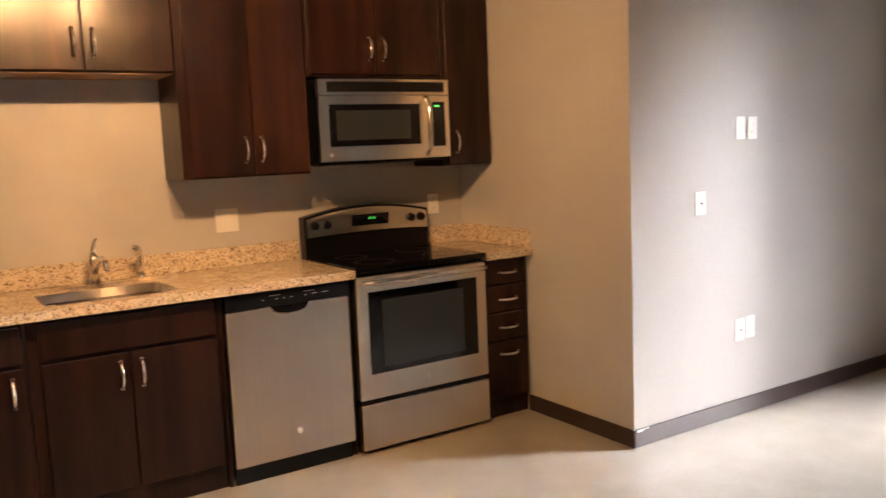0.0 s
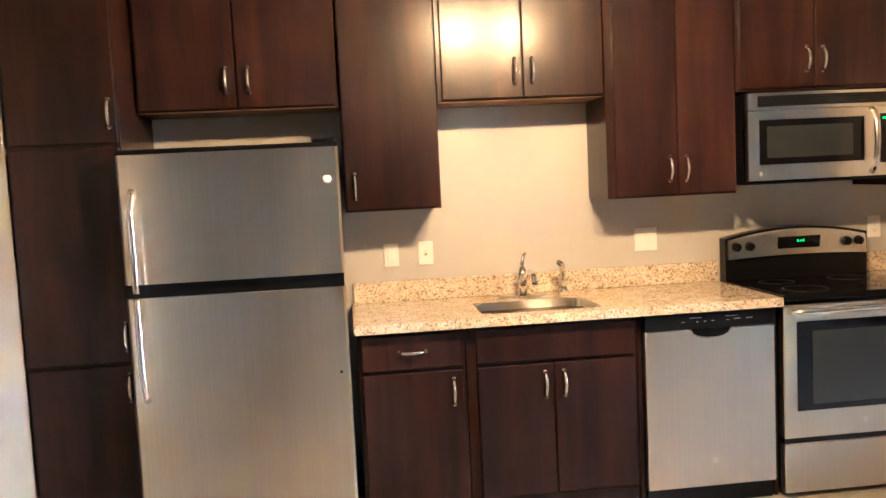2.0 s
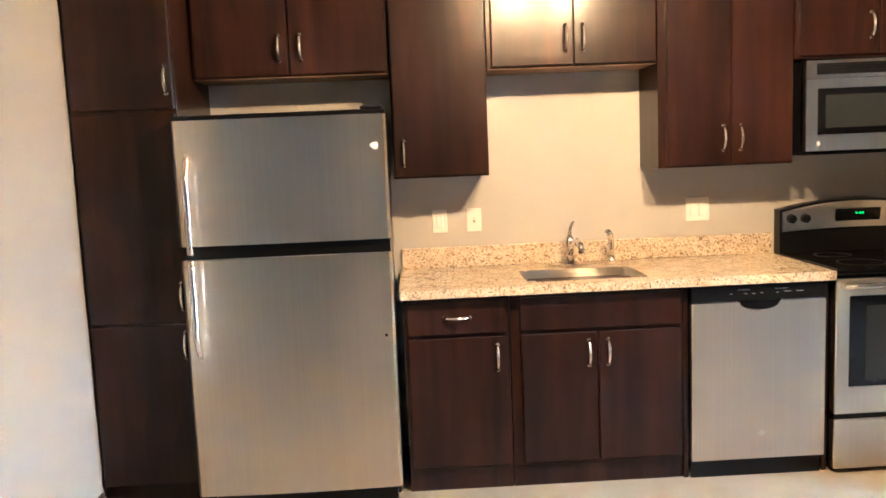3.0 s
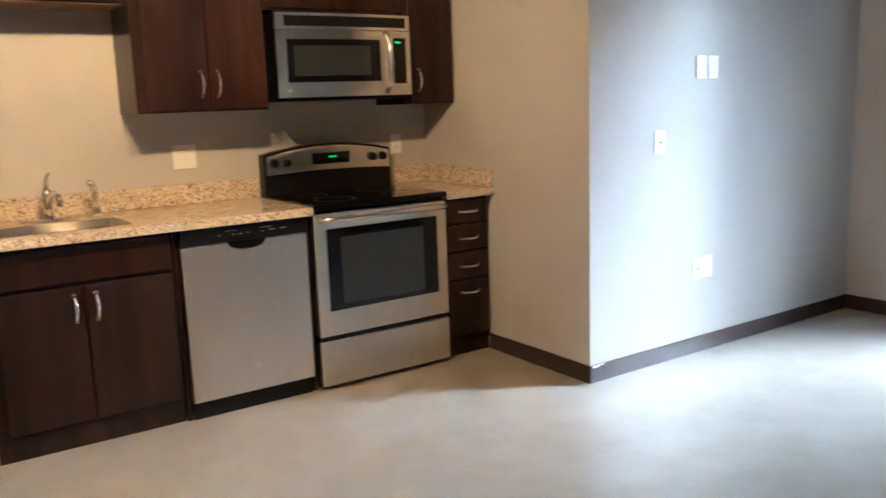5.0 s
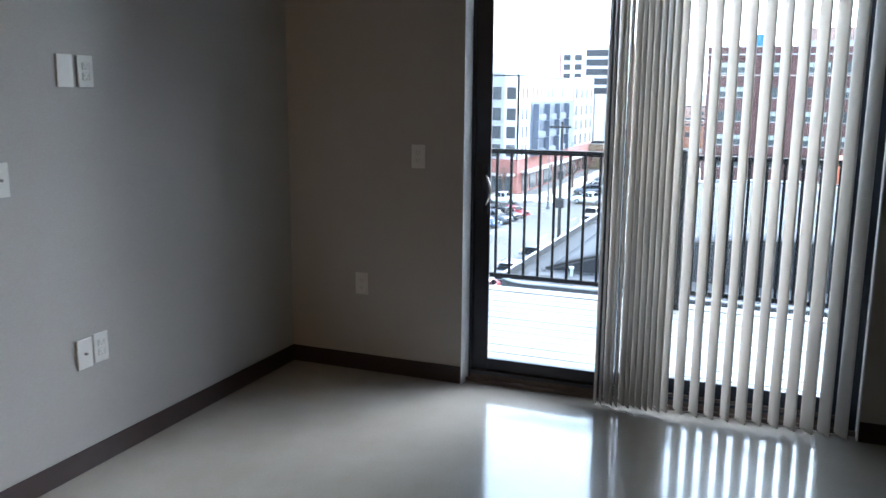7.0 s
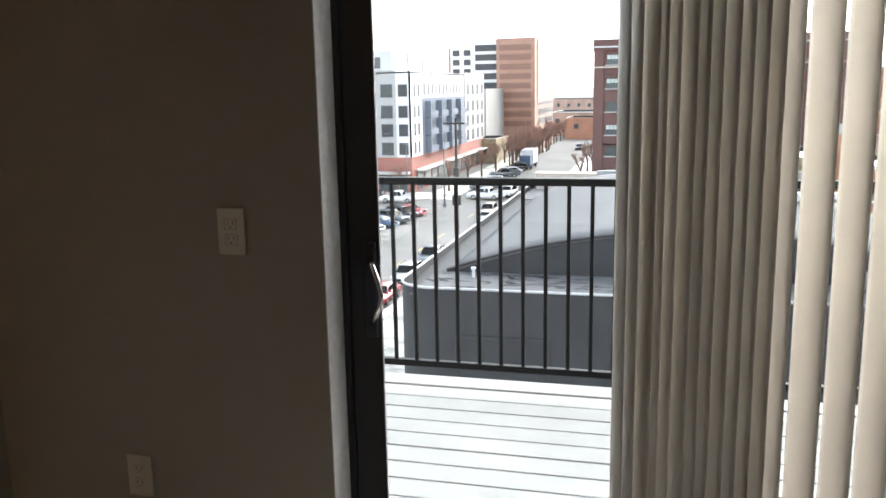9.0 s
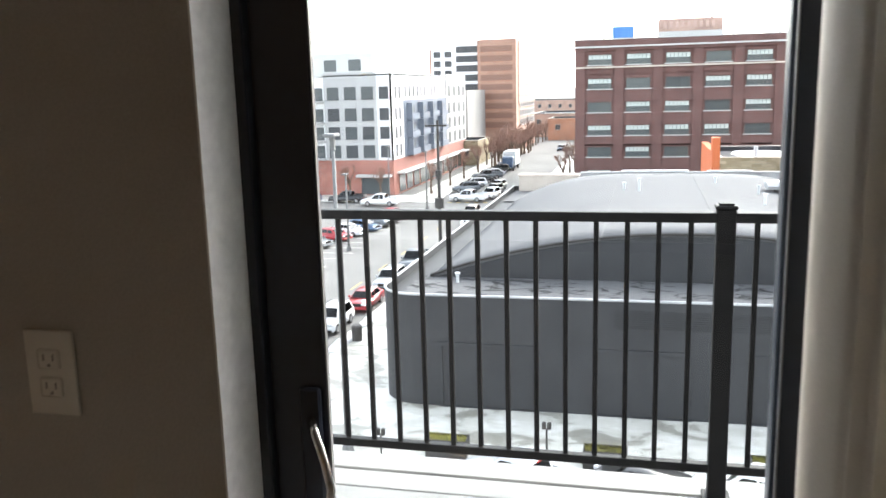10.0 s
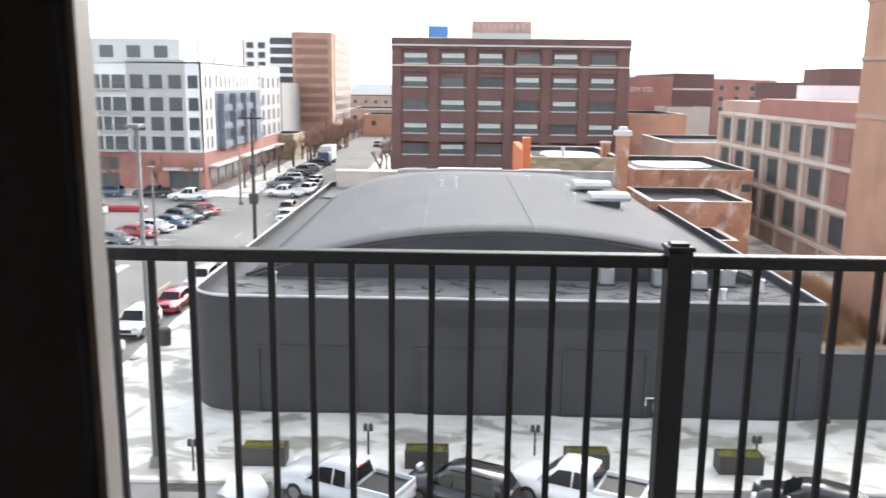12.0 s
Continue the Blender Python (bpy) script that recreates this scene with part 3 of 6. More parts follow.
def oven_range():
    x0, x1, y = -1.074, -0.312, -0.652
    r = thing("range", (-0.69, -0.33, 0), "stainless steel electric range with a black glass cooktop", "range")
    part("body", box(x0 + 0.003, x1 - 0.003, y + 0.03, -0.045, 0.03, 0.895), BLACK, r, "black side panels")
    ct = part("cooktop", box(x0, x1, y - 0.012, -0.10, 0.896, 0.922, 0.006, 2), BLACK_GLASS, r, "black glass cooktop")
    for cx, cy, rr in ((-0.88, -0.50, 0.10), (-0.50, -0.50, 0.085), (-0.88, -0.24, 0.08), (-0.50, -0.24, 0.10)):
        ringm = tube([(cx + rr * math.cos(a), cy + rr * math.sin(a), 0.9222) for a in [k * math.pi / 16 for k in range(33)]], 0.0008, 4)
        part("burner_ring", ringm, DIM_MARKS, ct)
    dr = part("oven_door", box(x0 + 0.002, x1 - 0.002, y, y + 0.05, 0.272, 0.872, 0.006, 2), STEEL_X, r)
    part("window_surround", box(x0 + 0.062, x1 - 0.062, y - 0.003, y + 0.004, 0.395, 0.800, 0.004, 2), BLACK_GLASS, dr, "black glass around the oven window")
    part("window_pane", box(x0 + 0.135, x1 - 0.15, y - 0.0045, y - 0.0032, 0.425, 0.755), OVEN_GLASS, dr, "grey oven window")
    part("handle", tube([(x0 + 0.03, y - 0.002, 0.845), (x0 + 0.035, y - 0.04, 0.848), (x0 + 0.10, y - 0.052, 0.85), (-0.69, y - 0.058, 0.852), (x1 - 0.10, y - 0.052, 0.85),
                         (x1 - 0.035, y - 0.04, 0.848), (x1 - 0.03, y - 0.002, 0.845)], 0.0135, 12), CHROME, dr, "full-width steel handle", True)
    badge(dr, -0.69, y - 0.001, 0.335, 0.012)
    part("storage_drawer", box(x0 + 0.002, x1 - 0.002, y, y + 0.05, 0.022, 0.246, 0.006, 2), STEEL_X, r)
    part("drawer_gap", box(x0 + 0.006, x1 - 0.006, y + 0.012, y + 0.05, 0.246, 0.272), BLACK, r)
    for lx in (x0 + 0.05, x1 - 0.05):
        for ly in (-0.58, -0.12):
            part("levelling_foot", turned(cyl(0.018, 0.031, 12), Matrix.Translation((lx, ly, 0.0))), BLACK, r)
    # backguard with a bowed top edge
    prof = [(x0, 0.905)]
    top = [(x0 + (x1 - x0) * i / 12, 1.135 + 0.045 * (1 - (i / 6 - 1) ** 2)) for i in range(13)]
    bm = bmesh.new()
    outline = [(x0, 0.905)] + top + [(x1, 0.905)]
    a = [bm.verts.new((px, -0.10, pz)) for px, pz in outline]
    c = [bm.verts.new((px, -0.035, pz)) for px, pz in outline]
    bm.faces.new(a), bm.faces.new(c[::-1])
    for k in range(len(outline)):
        bm.faces.new((a[(k + 1) % len(a)], a[k], c[k], c[(k + 1) % len(a)]))
    bmesh.ops.recalc_face_normals(bm, faces=bm.faces)
    bg = part("backguard", bm, BLACK, r, "black backguard with a bowed top")
    bm = bmesh.new()
    lo = [(x0 + 0.012 + (x1 - x0 - 0.024) * i / 12, 1.028 + 0.012 * (1 - (i / 6 - 1) ** 2)) for i in range(13)]
    hi = [(px, pz) for (px, _), (_, pz) in zip(lo, [(q[0], q[1] - 0.012) for q in top])]
    f1 = [bm.verts.new((px, -0.118, pz)) for px, pz in lo]
    f2 = [bm.verts.new((px, -0.108, pz)) for px, pz in hi]
    b1 = [bm.verts.new((px, -0.099, pz)) for px, pz in lo]
    b2 = [bm.verts.new((px, -0.099, pz)) for px, pz in hi]
    for k in range(12):
        for p, q in ((f1, f2), (f2, b2), (b2, b1), (b1, f1)):
            bm.faces.new((p[k], p[k + 1], q[k + 1], q[k]))
    bm.faces.new((f1[0], f2[0], b2[0], b1[0])), bm.faces.new((f1[-1], b1[-1], b2[-1], f2[-1]))
    bmesh.ops.recalc_face_normals(bm, faces=bm.faces)
    fp = part("control_fascia", bm, STEEL_X, bg, "stainless control fascia")
    for kx in (-1.025, -0.955, -0.435, -0.370):
        k = part("knob", turned(cyl(0.024, 0.026, 20, 0.020, 0.002), Matrix.Translation((kx, -0.114, 1.093)) @ pose(0, 0, 0, 95)), BLACK, r, smooth=False)
        part("knob_grip", turned(box(-0.005, 0.005, -0.02, 0.02, 0.024, 0.034, 0.002), Matrix.Translation((kx, -0.114, 1.093)) @ pose(0, 0, 0, 95)), BLACK, k)
    d = part("display", turned(box(-0.115, 0.115, -0.033, 0.033, 0, 0.006, 0.003), Matrix.Translation((-0.690, -0.113, 1.098)) @ pose(0, 0, 0, 97)), BLACK_GLASS, r, "dark clock panel with green digits")
    part("clock_digits", turned(boxes([(-0.012, -0.004, 0.005, 0.015, 0.006, 0.0068), (0.006, 0.014, 0.005, 0.015, 0.006, 0.0068), (0.019, 0.027, 0.005, 0.015, 0.006, 0.0068)]),
                                Matrix.Translation((-0.690, -0.113, 1.098)) @ pose(0, 0, 0, 97)), GREEN, d)


oven_range()


def microwave():
    x0, x1, y, z0, z1 = -1.090, -0.332, -0.395, 1.412, 1.828
    m = thing("microwave", (-0.71, -0.2, z0), "stainless steel over-the-range microwave with a dark window", "microwave")
    part("case", box(x0, x1, y + 0.035, -0.003, z0, z1, 0.003), BLACK, m, "black case")

    def bowed(xa, xb, za, zb, off, depth):
        bm = bmesh.new()
        cols = []
        n = 12
        for i in range(n + 1):
            px = xa + (xb - xa) * i / n
            u = (px - x0) / (x1 - x0) * 2 - 1
            fy = y - 0.022 * (1 - u * u) - off
            cols.append([bm.verts.new((px, fy, za)), bm.verts.new((px, fy, zb)), bm.verts.new((px, fy + depth, zb)), bm.verts.new((px, fy + depth, za))])
        for a, c in zip(cols, cols[1:]):
            for k in range(4):
                bm.faces.new((a[k], c[k], c[(k + 1) % 4], a[(k + 1) % 4]))
        bm.faces.new(cols[0]), bm.faces.new(cols[-1][::-1])
        bmesh.ops.recalc_face_normals(bm, faces=bm.faces)
        return bm

    dr = part("door", bowed(x0, x1 - 0.135, z0 + 0.012, z1 - 0.082, 0, 0.055), STEEL_X, m)
    part("window_surround", bowed(x0 + 0.05, x1 - 0.195, z0 + 0.085, z1 - 0.125, 0.002, 0.01), BLACK_GLASS, dr)
    part("window_pane", bowed(x0 + 0.085, x1 - 0.255, z0 + 0.115, z1 - 0.155, 0.0032, 0.005), OVEN_GLASS, dr, "grey perforated microwave window")
    part("handle", tube([(x1 - 0.160, y - 0.020, z0 + 0.03), (x1 - 0.160, y - 0.055, z0 + 0.06), (x1 - 0.160, y - 0.066, z0 + 0.17), (x1 - 0.160, y - 0.062, z0 + 0.26),
                         (x1 - 0.160, y - 0.045, z0 + 0.31), (x1 - 0.160, y - 0.018, z0 + 0.325)], 0.014, 12), CHROME, dr, "vertical steel handle", True)
    badge(dr, x0 + 0.055, y - 0.006, z0 + 0.045, 0.010)
    kp = part("control_strip", bowed(x1 - 0.132, x1, z0 + 0.012, z1 - 0.082, 0, 0.055), STEEL_X, m)
    part("keypad", bowed(x1 - 0.112, x1 - 0.03, z0 + 0.07, z1 - 0.115, 0.002, 0.01), BLACK_GLASS, kp, "black keypad")
    part("clock_digits", bowed(x1 - 0.098, x1 - 0.066, z1 - 0.141, z1 - 0.132, 0.003, 0.003), GREEN, kp, "small green digits")
    vt = part("vent_panel", bowed(x0, x1, z1 - 0.078, z1, 0, 0.05), STEEL_X, m)
    part("vent_grille", bowed(x0 + 0.045, x1 - 0.03, z1 - 0.064, z1 - 0.014, 0.002, 0.008), BLACK, vt, "black slotted vent")
    for i in range(4):
        part("vent_slat", bowed(x0 + 0.05, x1 - 0.035, z1 - 0.061 + i * 0.012, z1 - 0.056 + i * 0.012, 0.005, 0.004), DARK_PLASTIC, vt)
    part("bottom_plate", box(x0 + 0.01, x1 - 0.01, y + 0.03, -0.01, z0 - 0.006, z0 - 0.001), BLACK, m)


microwave()


# ---- plates on the walls ----
def plate(name, label, kind_, at, rz, wide=0.072, high=0.115):
    """A wall plate facing the room; built facing -y, then turned by rz."""
    p = thing(name, (*at, 0, 0, rz), label, "wall plate")
    m = Matrix.Translation(at) @ pose(0, 0, 0, 0, 0, rz)
    part("cover", turned(box(-wide / 2, wide / 2, -0.006, 0.0, -high / 2, high / 2, 0.002, 2), m), PLATE, p)
    if kind_ == "rocker":
        part("rocker", turned(box(-0.017, 0.017, -0.0095, -0.005, -0.034, 0.034, 0.002), m), PLATE, p)
    elif kind_ == "toggle":
        part("toggle", turned(box(-0.004, 0.004, -0.018, -0.005, -0.002, 0.012, 0.001), m), PLATE, p)
        part("toggle_slot", turned(box(-0.006, 0.006, -0.0066, -0.0062, -0.013, 0.013), m), PLATE_DARK, p)
    elif kind_ == "outlet":
        for dz in (-0.019, 0.019):
            part("socket", turned(box(-0.017, 0.017, -0.008, -0.005, dz - 0.014, dz + 0.014, 0.003), m), PLATE, p)
            part("slots", turned(boxes([(-0.008, -0.006, -0.0085, -0.0079, dz - 0.002, dz + 0.007), (0.006, 0.008, -0.0085, -0.0079, dz - 0.002, dz + 0.007), (-0.002, 0.002, -0.0085, -0.0079, dz - 0.010, dz - 0.006)]), m), PLATE_DARK, p)
    elif kind_ == "jack":
        part("jack", turned(cyl(0.005, 0.012, 12), m @ pose(0, -0.005, 0, 90)), PLATE_DARK, p, "dark cable jack")
    elif kind_ == "pair":
        for dx in (-0.023, 0.023):
            part("rocker", turned(box(dx - 0.016, dx + 0.016, -0.0095, -0.005, -0.034, 0.034, 0.002), m), PLATE, p)
    return p


plate("light_switch", "white rocker switch plate on the wall above the worktop", "rocker", (-2.750, -0.0015, 1.146), 0)
plate("light_switch", "white toggle switch plate on the wall above the worktop", "toggle", (-2.579, -0.0015, 1.146), 0)
plate("double_switch", "white double switch plate above the dishwasher", "pair", (-1.453, -0.0015, 1.151), 0, 0.118, 0.118)
plate("power_outlet", "white outlet plate on the wall beside the range", "outlet", (-0.208, -0.0015, 1.147), 0)
plate("cable_plate", "white cable jack plate at switch height on the living room wall", "jack", (0.475, YS - 0.0015, 1.145), 0)
plate("blank_plate", "white blank plate high on the living room wall", "blank", (0.782, YS - 0.0015, 1.508), 0)
plate("power_outlet", "white outlet plate high on the living room wall", "outlet", (0.877, YS - 0.0015, 1.507), 0)
plate("cable_plate", "white cable jack plate low on the living room wall", "jack", (0.780, YS - 0.0015, 0.461), 0)
plate("power_outlet", "white outlet plate low on the living room wall", "outlet", (0.861, YS - 0.0015, 0.466), 0)
plate("power_outlet", "white outlet plate low beside the balcony door", "outlet", (XW - 0.0015, -1.813, 0.468), -90)
plate("light_switch", "white switch plate beside the balcony door", "outlet", (XW - 0.0015, -2.130, 1.134), -90)


# ---- ceiling lamp over the kitchen floor ----
lamp = thing("ceiling_lamp", (-2.0, -1.98, 2.435), "ceiling track with two warm spot heads aimed at the sink", "track light")
part("track", box(-2.40, -1.60, -2.00, -1.96, ZC - 0.03, ZC - 0.001, 0.003), PLATE, lamp)
for lx in (-2.185, -1.845):
    aim = Matrix.Translation((lx, -1.98, 2.435)) @ pose(0, 0, 0, -112)
    part("stem", turned(cyl(0.010, ZC - 0.03 - 2.485, 12), Matrix.Translation((lx, -1.98, 2.485))), PLATE, lamp)
    hd = turned(cyl(0.068, 0.15, 28, 0.05), pose(0, 0, -0.12))
    bmesh.ops.delete(hd, geom=[f for f in hd.faces if len(f.verts) > 4 and f.calc_center_median().z < -0.1], context="FACES_ONLY")
    hd.transform(pose(0, 0, 0, 180))
    bmesh.ops.solidify(hd, geom=hd.faces[:], thickness=0.003)
    hood = part("spot_hood", turned(hd, aim @ pose(0, 0, -0.09)), PLATE, lamp, "white spot hood")
    bb = bmesh.new()
    bmesh.ops.create_uvsphere(bb, u_segments=20, v_segments=12, radius=0.045)
    part("bulb", turned(bb, aim @ pose(0, 0, 0.012)), BULB, hood, "glowing warm bulb", True)


# ---- balcony door, blinds ----
def slider():
    d = structure("door_1", bmesh.new(), BRONZE, "dark aluminium sliding balcony door, closed", "door")
    yl, yr = YJ0 - 0.006, YJ1 + 0.006
    part("frame", boxes([(2.312, 2.435, yl - 0.022, yl, 0, ZH), (2.312, 2.435, yr, yr + 0.03, 0, ZH), (2.312, 2.435, yr + 0.03, yl - 0.022, ZH - 0.05, ZH)], 0.002), BRONZE, d)
    part("threshold", boxes([(2.282, 2.30, yr, yl, 0.001, 0.022), (2.30, 2.435, yr + 0.03, yl - 0.022, 0.001, 0.045), (2.348, 2.354, yr + 0.03, yl - 0.022, 0.045, 0.058)], 0.002), THRESH, d, "worn brown threshold track")
    part("track", boxes([(2.302, 2.306, yr + 0.03, yl - 0.022, 0.045, 0.060), (2.40, 2.404, yr + 0.03, yl - 0.022, 0.045, 0.060)]), BRONZE, d)
    ym = -3.070

    def panel(name, ya, yb, xa, xb, sa, sb):
        """A glazed panel from ya down to yb with stiles sa and sb wide."""
        k = 0.014
        p = part(name, boxes([(xa, xa + 0.010, ya - sa, ya, 0.06, ZH - 0.05), (xa + 0.010, xb, ya - sa + k, ya, 0.06, ZH - 0.05), (xa, xa + 0.010, yb, yb + sb, 0.06, ZH - 0.05), (xa + 0.010, xb, yb, yb + sb - k, 0.06, ZH - 0.05),
                              (xa, xb, yb + sb, ya - sa, 0.06, 0.122), (xa, xb, yb + sb, ya - sa, ZH - 0.14, ZH - 0.05)], 0.0015), BRONZE, d)
        part("seal", boxes([(xa + 0.0015, xa + 0.0095, ya - sa - 0.002, ya - sa, 0.122, ZH - 0.14), (xa + 0.0015, xa + 0.0095, yb + sb, yb + sb + 0.002, 0.122, ZH - 0.14)]), SEAL, p, "grey glazing seal")
        g = part("pane", box(xa + 0.0105, xa + 0.0145, yb + sb - 0.002, ya - sa + 0.002, 0.120, ZH - 0.138), GLASS, p, "clear glass pane")
        g.visible_shadow = False
        return p

    sl = panel("sliding_panel", yl - 0.023, ym - 0.04, 2.328, 2.362, 0.078, 0.075)
    panel("fixed_panel", ym + 0.035, yr + 0.031, 2.385, 2.42, 0.075, 0.075)
    part("handle_plate", box(2.318, 2.328, -2.465, -2.435, 0.86, 1.10, 0.003), BRONZE, sl)
    part("handle", tube([(2.318, -2.450, 1.058), (2.300, -2.463, 1.045), (2.284, -2.482, 1.01), (2.280, -2.490, 0.978), (2.284, -2.482, 0.945), (2.300, -2.463, 0.91), (2.318, -2.450, 0.897)],
                        0.006, 10), CHROME, sl, "silver crescent pull handle", True)


slider()

blinds = thing("vertical_blind", (2.20, -3.65, 0.03), "cream vertical blind, drawn half open across the balcony door", "vertical blind")
part("head_rail", box(2.178, 2.224, YJ1 - 0.03, YJ0 + 0.03, 2.43, 2.475, 0.004), VANE, blinds)
for k in range(3):
    part("bracket", box(2.18, XW, -2.55 - k * 0.65 - 0.015, -2.55 - k * 0.65 + 0.015, 2.475, 2.485), CHROME, blinds)


def vane_mesh():
    bm = bmesh.new()
    rows = []
    for i in range(7):
        u = i / 6 * 2 - 1
        rows.append((u * 0.0445, 0.005 * (1 - u * u)))
    f = [[bm.verts.new((p, q + o, z)) for p, q in rows] for o in (0.0, 0.0014) for z in (0.030, 2.432)]
    for k in range(6):
        bm.faces.new((f[0][k], f[0][k + 1], f[1][k + 1], f[1][k]))
        bm.faces.new((f[2][k + 1], f[2][k], f[3][k], f[3][k + 1]))
        bm.faces.new((f[0][k + 1], f[0][k], f[2][k], f[2][k + 1]))
        bm.faces.new((f[1][k], f[1][k + 1], f[3][k + 1], f[3][k]))
    bm.faces.new((f[0][0], f[1][0], f[3][0], f[2][0])), bm.faces.new((f[0][6], f[2][6], f[3][6], f[1][6]))
    return mesh_of(bm, "vane", VANE, True)


VM = vane_mesh()
random.seed(4)
chain = []


def vane(y, turn, x=2.20):
    v = part("vane", VM, None, blinds)
    v.matrix_basis = pose(x, y, random.uniform(-0.006, 0.004), 0, 0, turn)
    chain.append((x + 0.03, y, 0.036))


for k in range(7):
    vane(-3.054 - k * 0.0240, 21 + random.uniform(-6, 8), 2.20 + random.uniform(-0.006, 0.006))
for k in range(5):
    vane(-3.222 - k * 0.0275, 26 + random.uniform(-6, 6), 2.20 + random.uniform(-0.004, 0.004))
for k in range(12):
    vane(-3.362 - k * 0.0670, 30 + random.uniform(-4, 4))
part("bead_chain", tube([(2.185, y + 0.01, 0.040 + 0.006 * math.sin(i * 1.9)) for i, (x, y, z) in enumerate(chain)], 0.0022, 6), PLATE, blinds, "thin white bottom chain")
solo("loose_chain", tube([(2.205 - 0.006 * i + 0.012 * math.sin(i * 0.9), -3.08 - i * 0.0145, 0.005 + 0.004 * (i % 2)) for i in range(12)], 0.004, 6), PLATE,
     "loose end of white blind chain lying on the floor", "chain")
solo("floor_crack", tube([(0.30, -2.88, 0.0006), (0.275, -2.94, 0.0006), (0.262, -3.02, 0.0006), (0.25, -3.10, 0.0006)], 0.0012, 4), MARKS, "pale hairline mark on the concrete floor", "floor mark")

# ---- balcony ----
XR = 4.36
YBL, YBR = -1.02, -5.02
# slab under the boards is coloured dark to deepen the shade in their gaps
balcony = structure("balcony_deck", box(XO, XR + 0.15, YBR, YBL, -0.30, -0.065), BRONZE, "balcony deck of pale grey boards", "balcony")
bw = 0.1455
nb = int((XR + 0.01 - XO) / bw) - 1
board = mesh_of(box(-bw / 2 + 0.0055, bw / 2 - 0.0055, YBR + 0.005, YBL - 0.005, -0.06, -0.035, 0.002), "board", DECK)
for k in range(nb + 1):
    b = part("board", board, None, balcony)
    b.matrix_basis = pose(XR + 0.010 - bw * (k + 0.5), 0, random.uniform(-0.001, 0.001))
part("edge_board", box(XR + 0.013, XR + 0.155, YBR + 0.005, YBL - 0.005, -0.062, -0.028, 0.003), DECK, balcony, "raised pale edge board")
FACADE = mottled("facade_panel", (0.50, 0.495, 0.49), (0.56, 0.555, 0.55), 1.5, 0.8)
structure("facade", boxes([(XO - 0.2, XO, YB - 14, YB - 0.12, -15.5, 6), (XO - 0.2, XO, 0.12, 14, -15.5, 6), (XO - 0.2, XO, YB - 0.12, 0.12, -15.5, -0.15), (XO - 0.2, XO, YB - 0.12, 0.12, ZC + 0.12, 6),
                           (XO - 0.2, XO, YS + 0.12, 0.12, -0.15, ZC + 0.12)]), FACADE, "plain outer wall of the apartment house", "wall")

rail = thing("balcony_railing", (XR, -3.14, -0.03), "black powder-coated metal balcony railing with square balusters", "railing")
part("top_rail", box(XR - 0.024, XR + 0.024, YBR + 0.002, YBL, 1.0065, 1.042, 0.005, 2), RAIL, rail)
part("bottom_rail", box(XR - 0.018, XR + 0.018, YBR + 0.002, YBL, 0.075, 0.108, 0.003), RAIL, rail)
bal = mesh_of(box(-0.0091, 0.0091, -0.0091, 0.0091, 0.106, 1.008, 0.0015), "baluster", RAIL)
ys = [-3.042 + 0.1095 * k for k in range(18)] + [-3.262 - 0.1095 * k for k in range(15)]
for y in ys:
    if YBR < y < YBL - 0.05:
        part("baluster", bal, None, rail).matrix_basis = pose(XR, y, 0)
for y in (-3.157, -4.96, -1.06):
    p = part("post", box(XR - 0.0325, XR + 0.0325, y - 0.0325, y + 0.0325, -0.03, 1.055, 0.003), RAIL, rail)
    part("post_cap", boxes([(XR - 0.037, XR + 0.037, y - 0.037, y + 0.037, 1.055, 1.068), (XR - 0.025, XR + 0.025, y - 0.025, y + 0.025, 1.068, 1.076)], 0.003), RAIL, p)
    part("post_foot", box(XR - 0.05, XR + 0.05, y - 0.05, y + 0.05, -0.03, -0.018, 0.002), RAIL, p)


# ---- the town outside ----
G = -15.5
ASPHALT = mottled("wet_asphalt", (0.17, 0.165, 0.157), (0.25, 0.243, 0.23), 0.12, 0.85, fine=1.5, spec=0.15)
def pavement_mat():
    m = mat("stained_concrete", (0.4, 0.4, 0.36), 0.6)
    a = noise_tex(m, coords(m, (0.8, 0.5, 1)), 0.62, 5, 0.55, 0.7)
    b = noise_tex(m, coords(m), 3.5, 4)
    c = ramp(m, a, [(0.36, (0.27, 0.26, 0.225)), (0.44, (0.36, 0.35, 0.31)), (0.465, (0.56, 0.55, 0.50)), (0.56, (0.63, 0.62, 0.575)), (0.64, (0.72, 0.71, 0.68))])
    link(m, mix(m, 1.0, c, ramp(m, b, [(0.3, (0.86, 0.86, 0.84)), (0.7, (1, 1, 1))]), "MULTIPLY"), "Base Color")
    rough_range(m, a, 0.35, 0.8)
    return m


PAVE = pavement_mat()
SNOW = mottled("old_snow", (0.72, 0.73, 0.74), (0.82, 0.83, 0.84), 1.5, 0.6, bumpy=0.4, fine=8)
LINE = mottled("road_paint", (0.62, 0.61, 0.57), (0.72, 0.71, 0.68), 1, 0.7)
YELLOW = mottled("yellow_paint", (0.55, 0.38, 0.10), (0.62, 0.44, 0.14), 1, 0.7)
REDPAD = mottled("red_kerb_pad", (0.45, 0.10, 0.06), (0.52, 0.14, 0.09), 2, 0.8)
GREY_WALL = mottled("painted_block", (0.037, 0.038, 0.041), (0.050, 0.051, 0.054), 0.5, 0.65, fine=6, spec=0.3)
GREY_ROOF = mottled("roof_membrane", (0.12, 0.12, 0.123), (0.15, 0.15, 0.153), 0.25, 0.85, fine=2.5, spec=0.2)
WET_ROOF = mat("wet_roof", (0.13, 0.13, 0.13), 0.8, 0, 0.15)
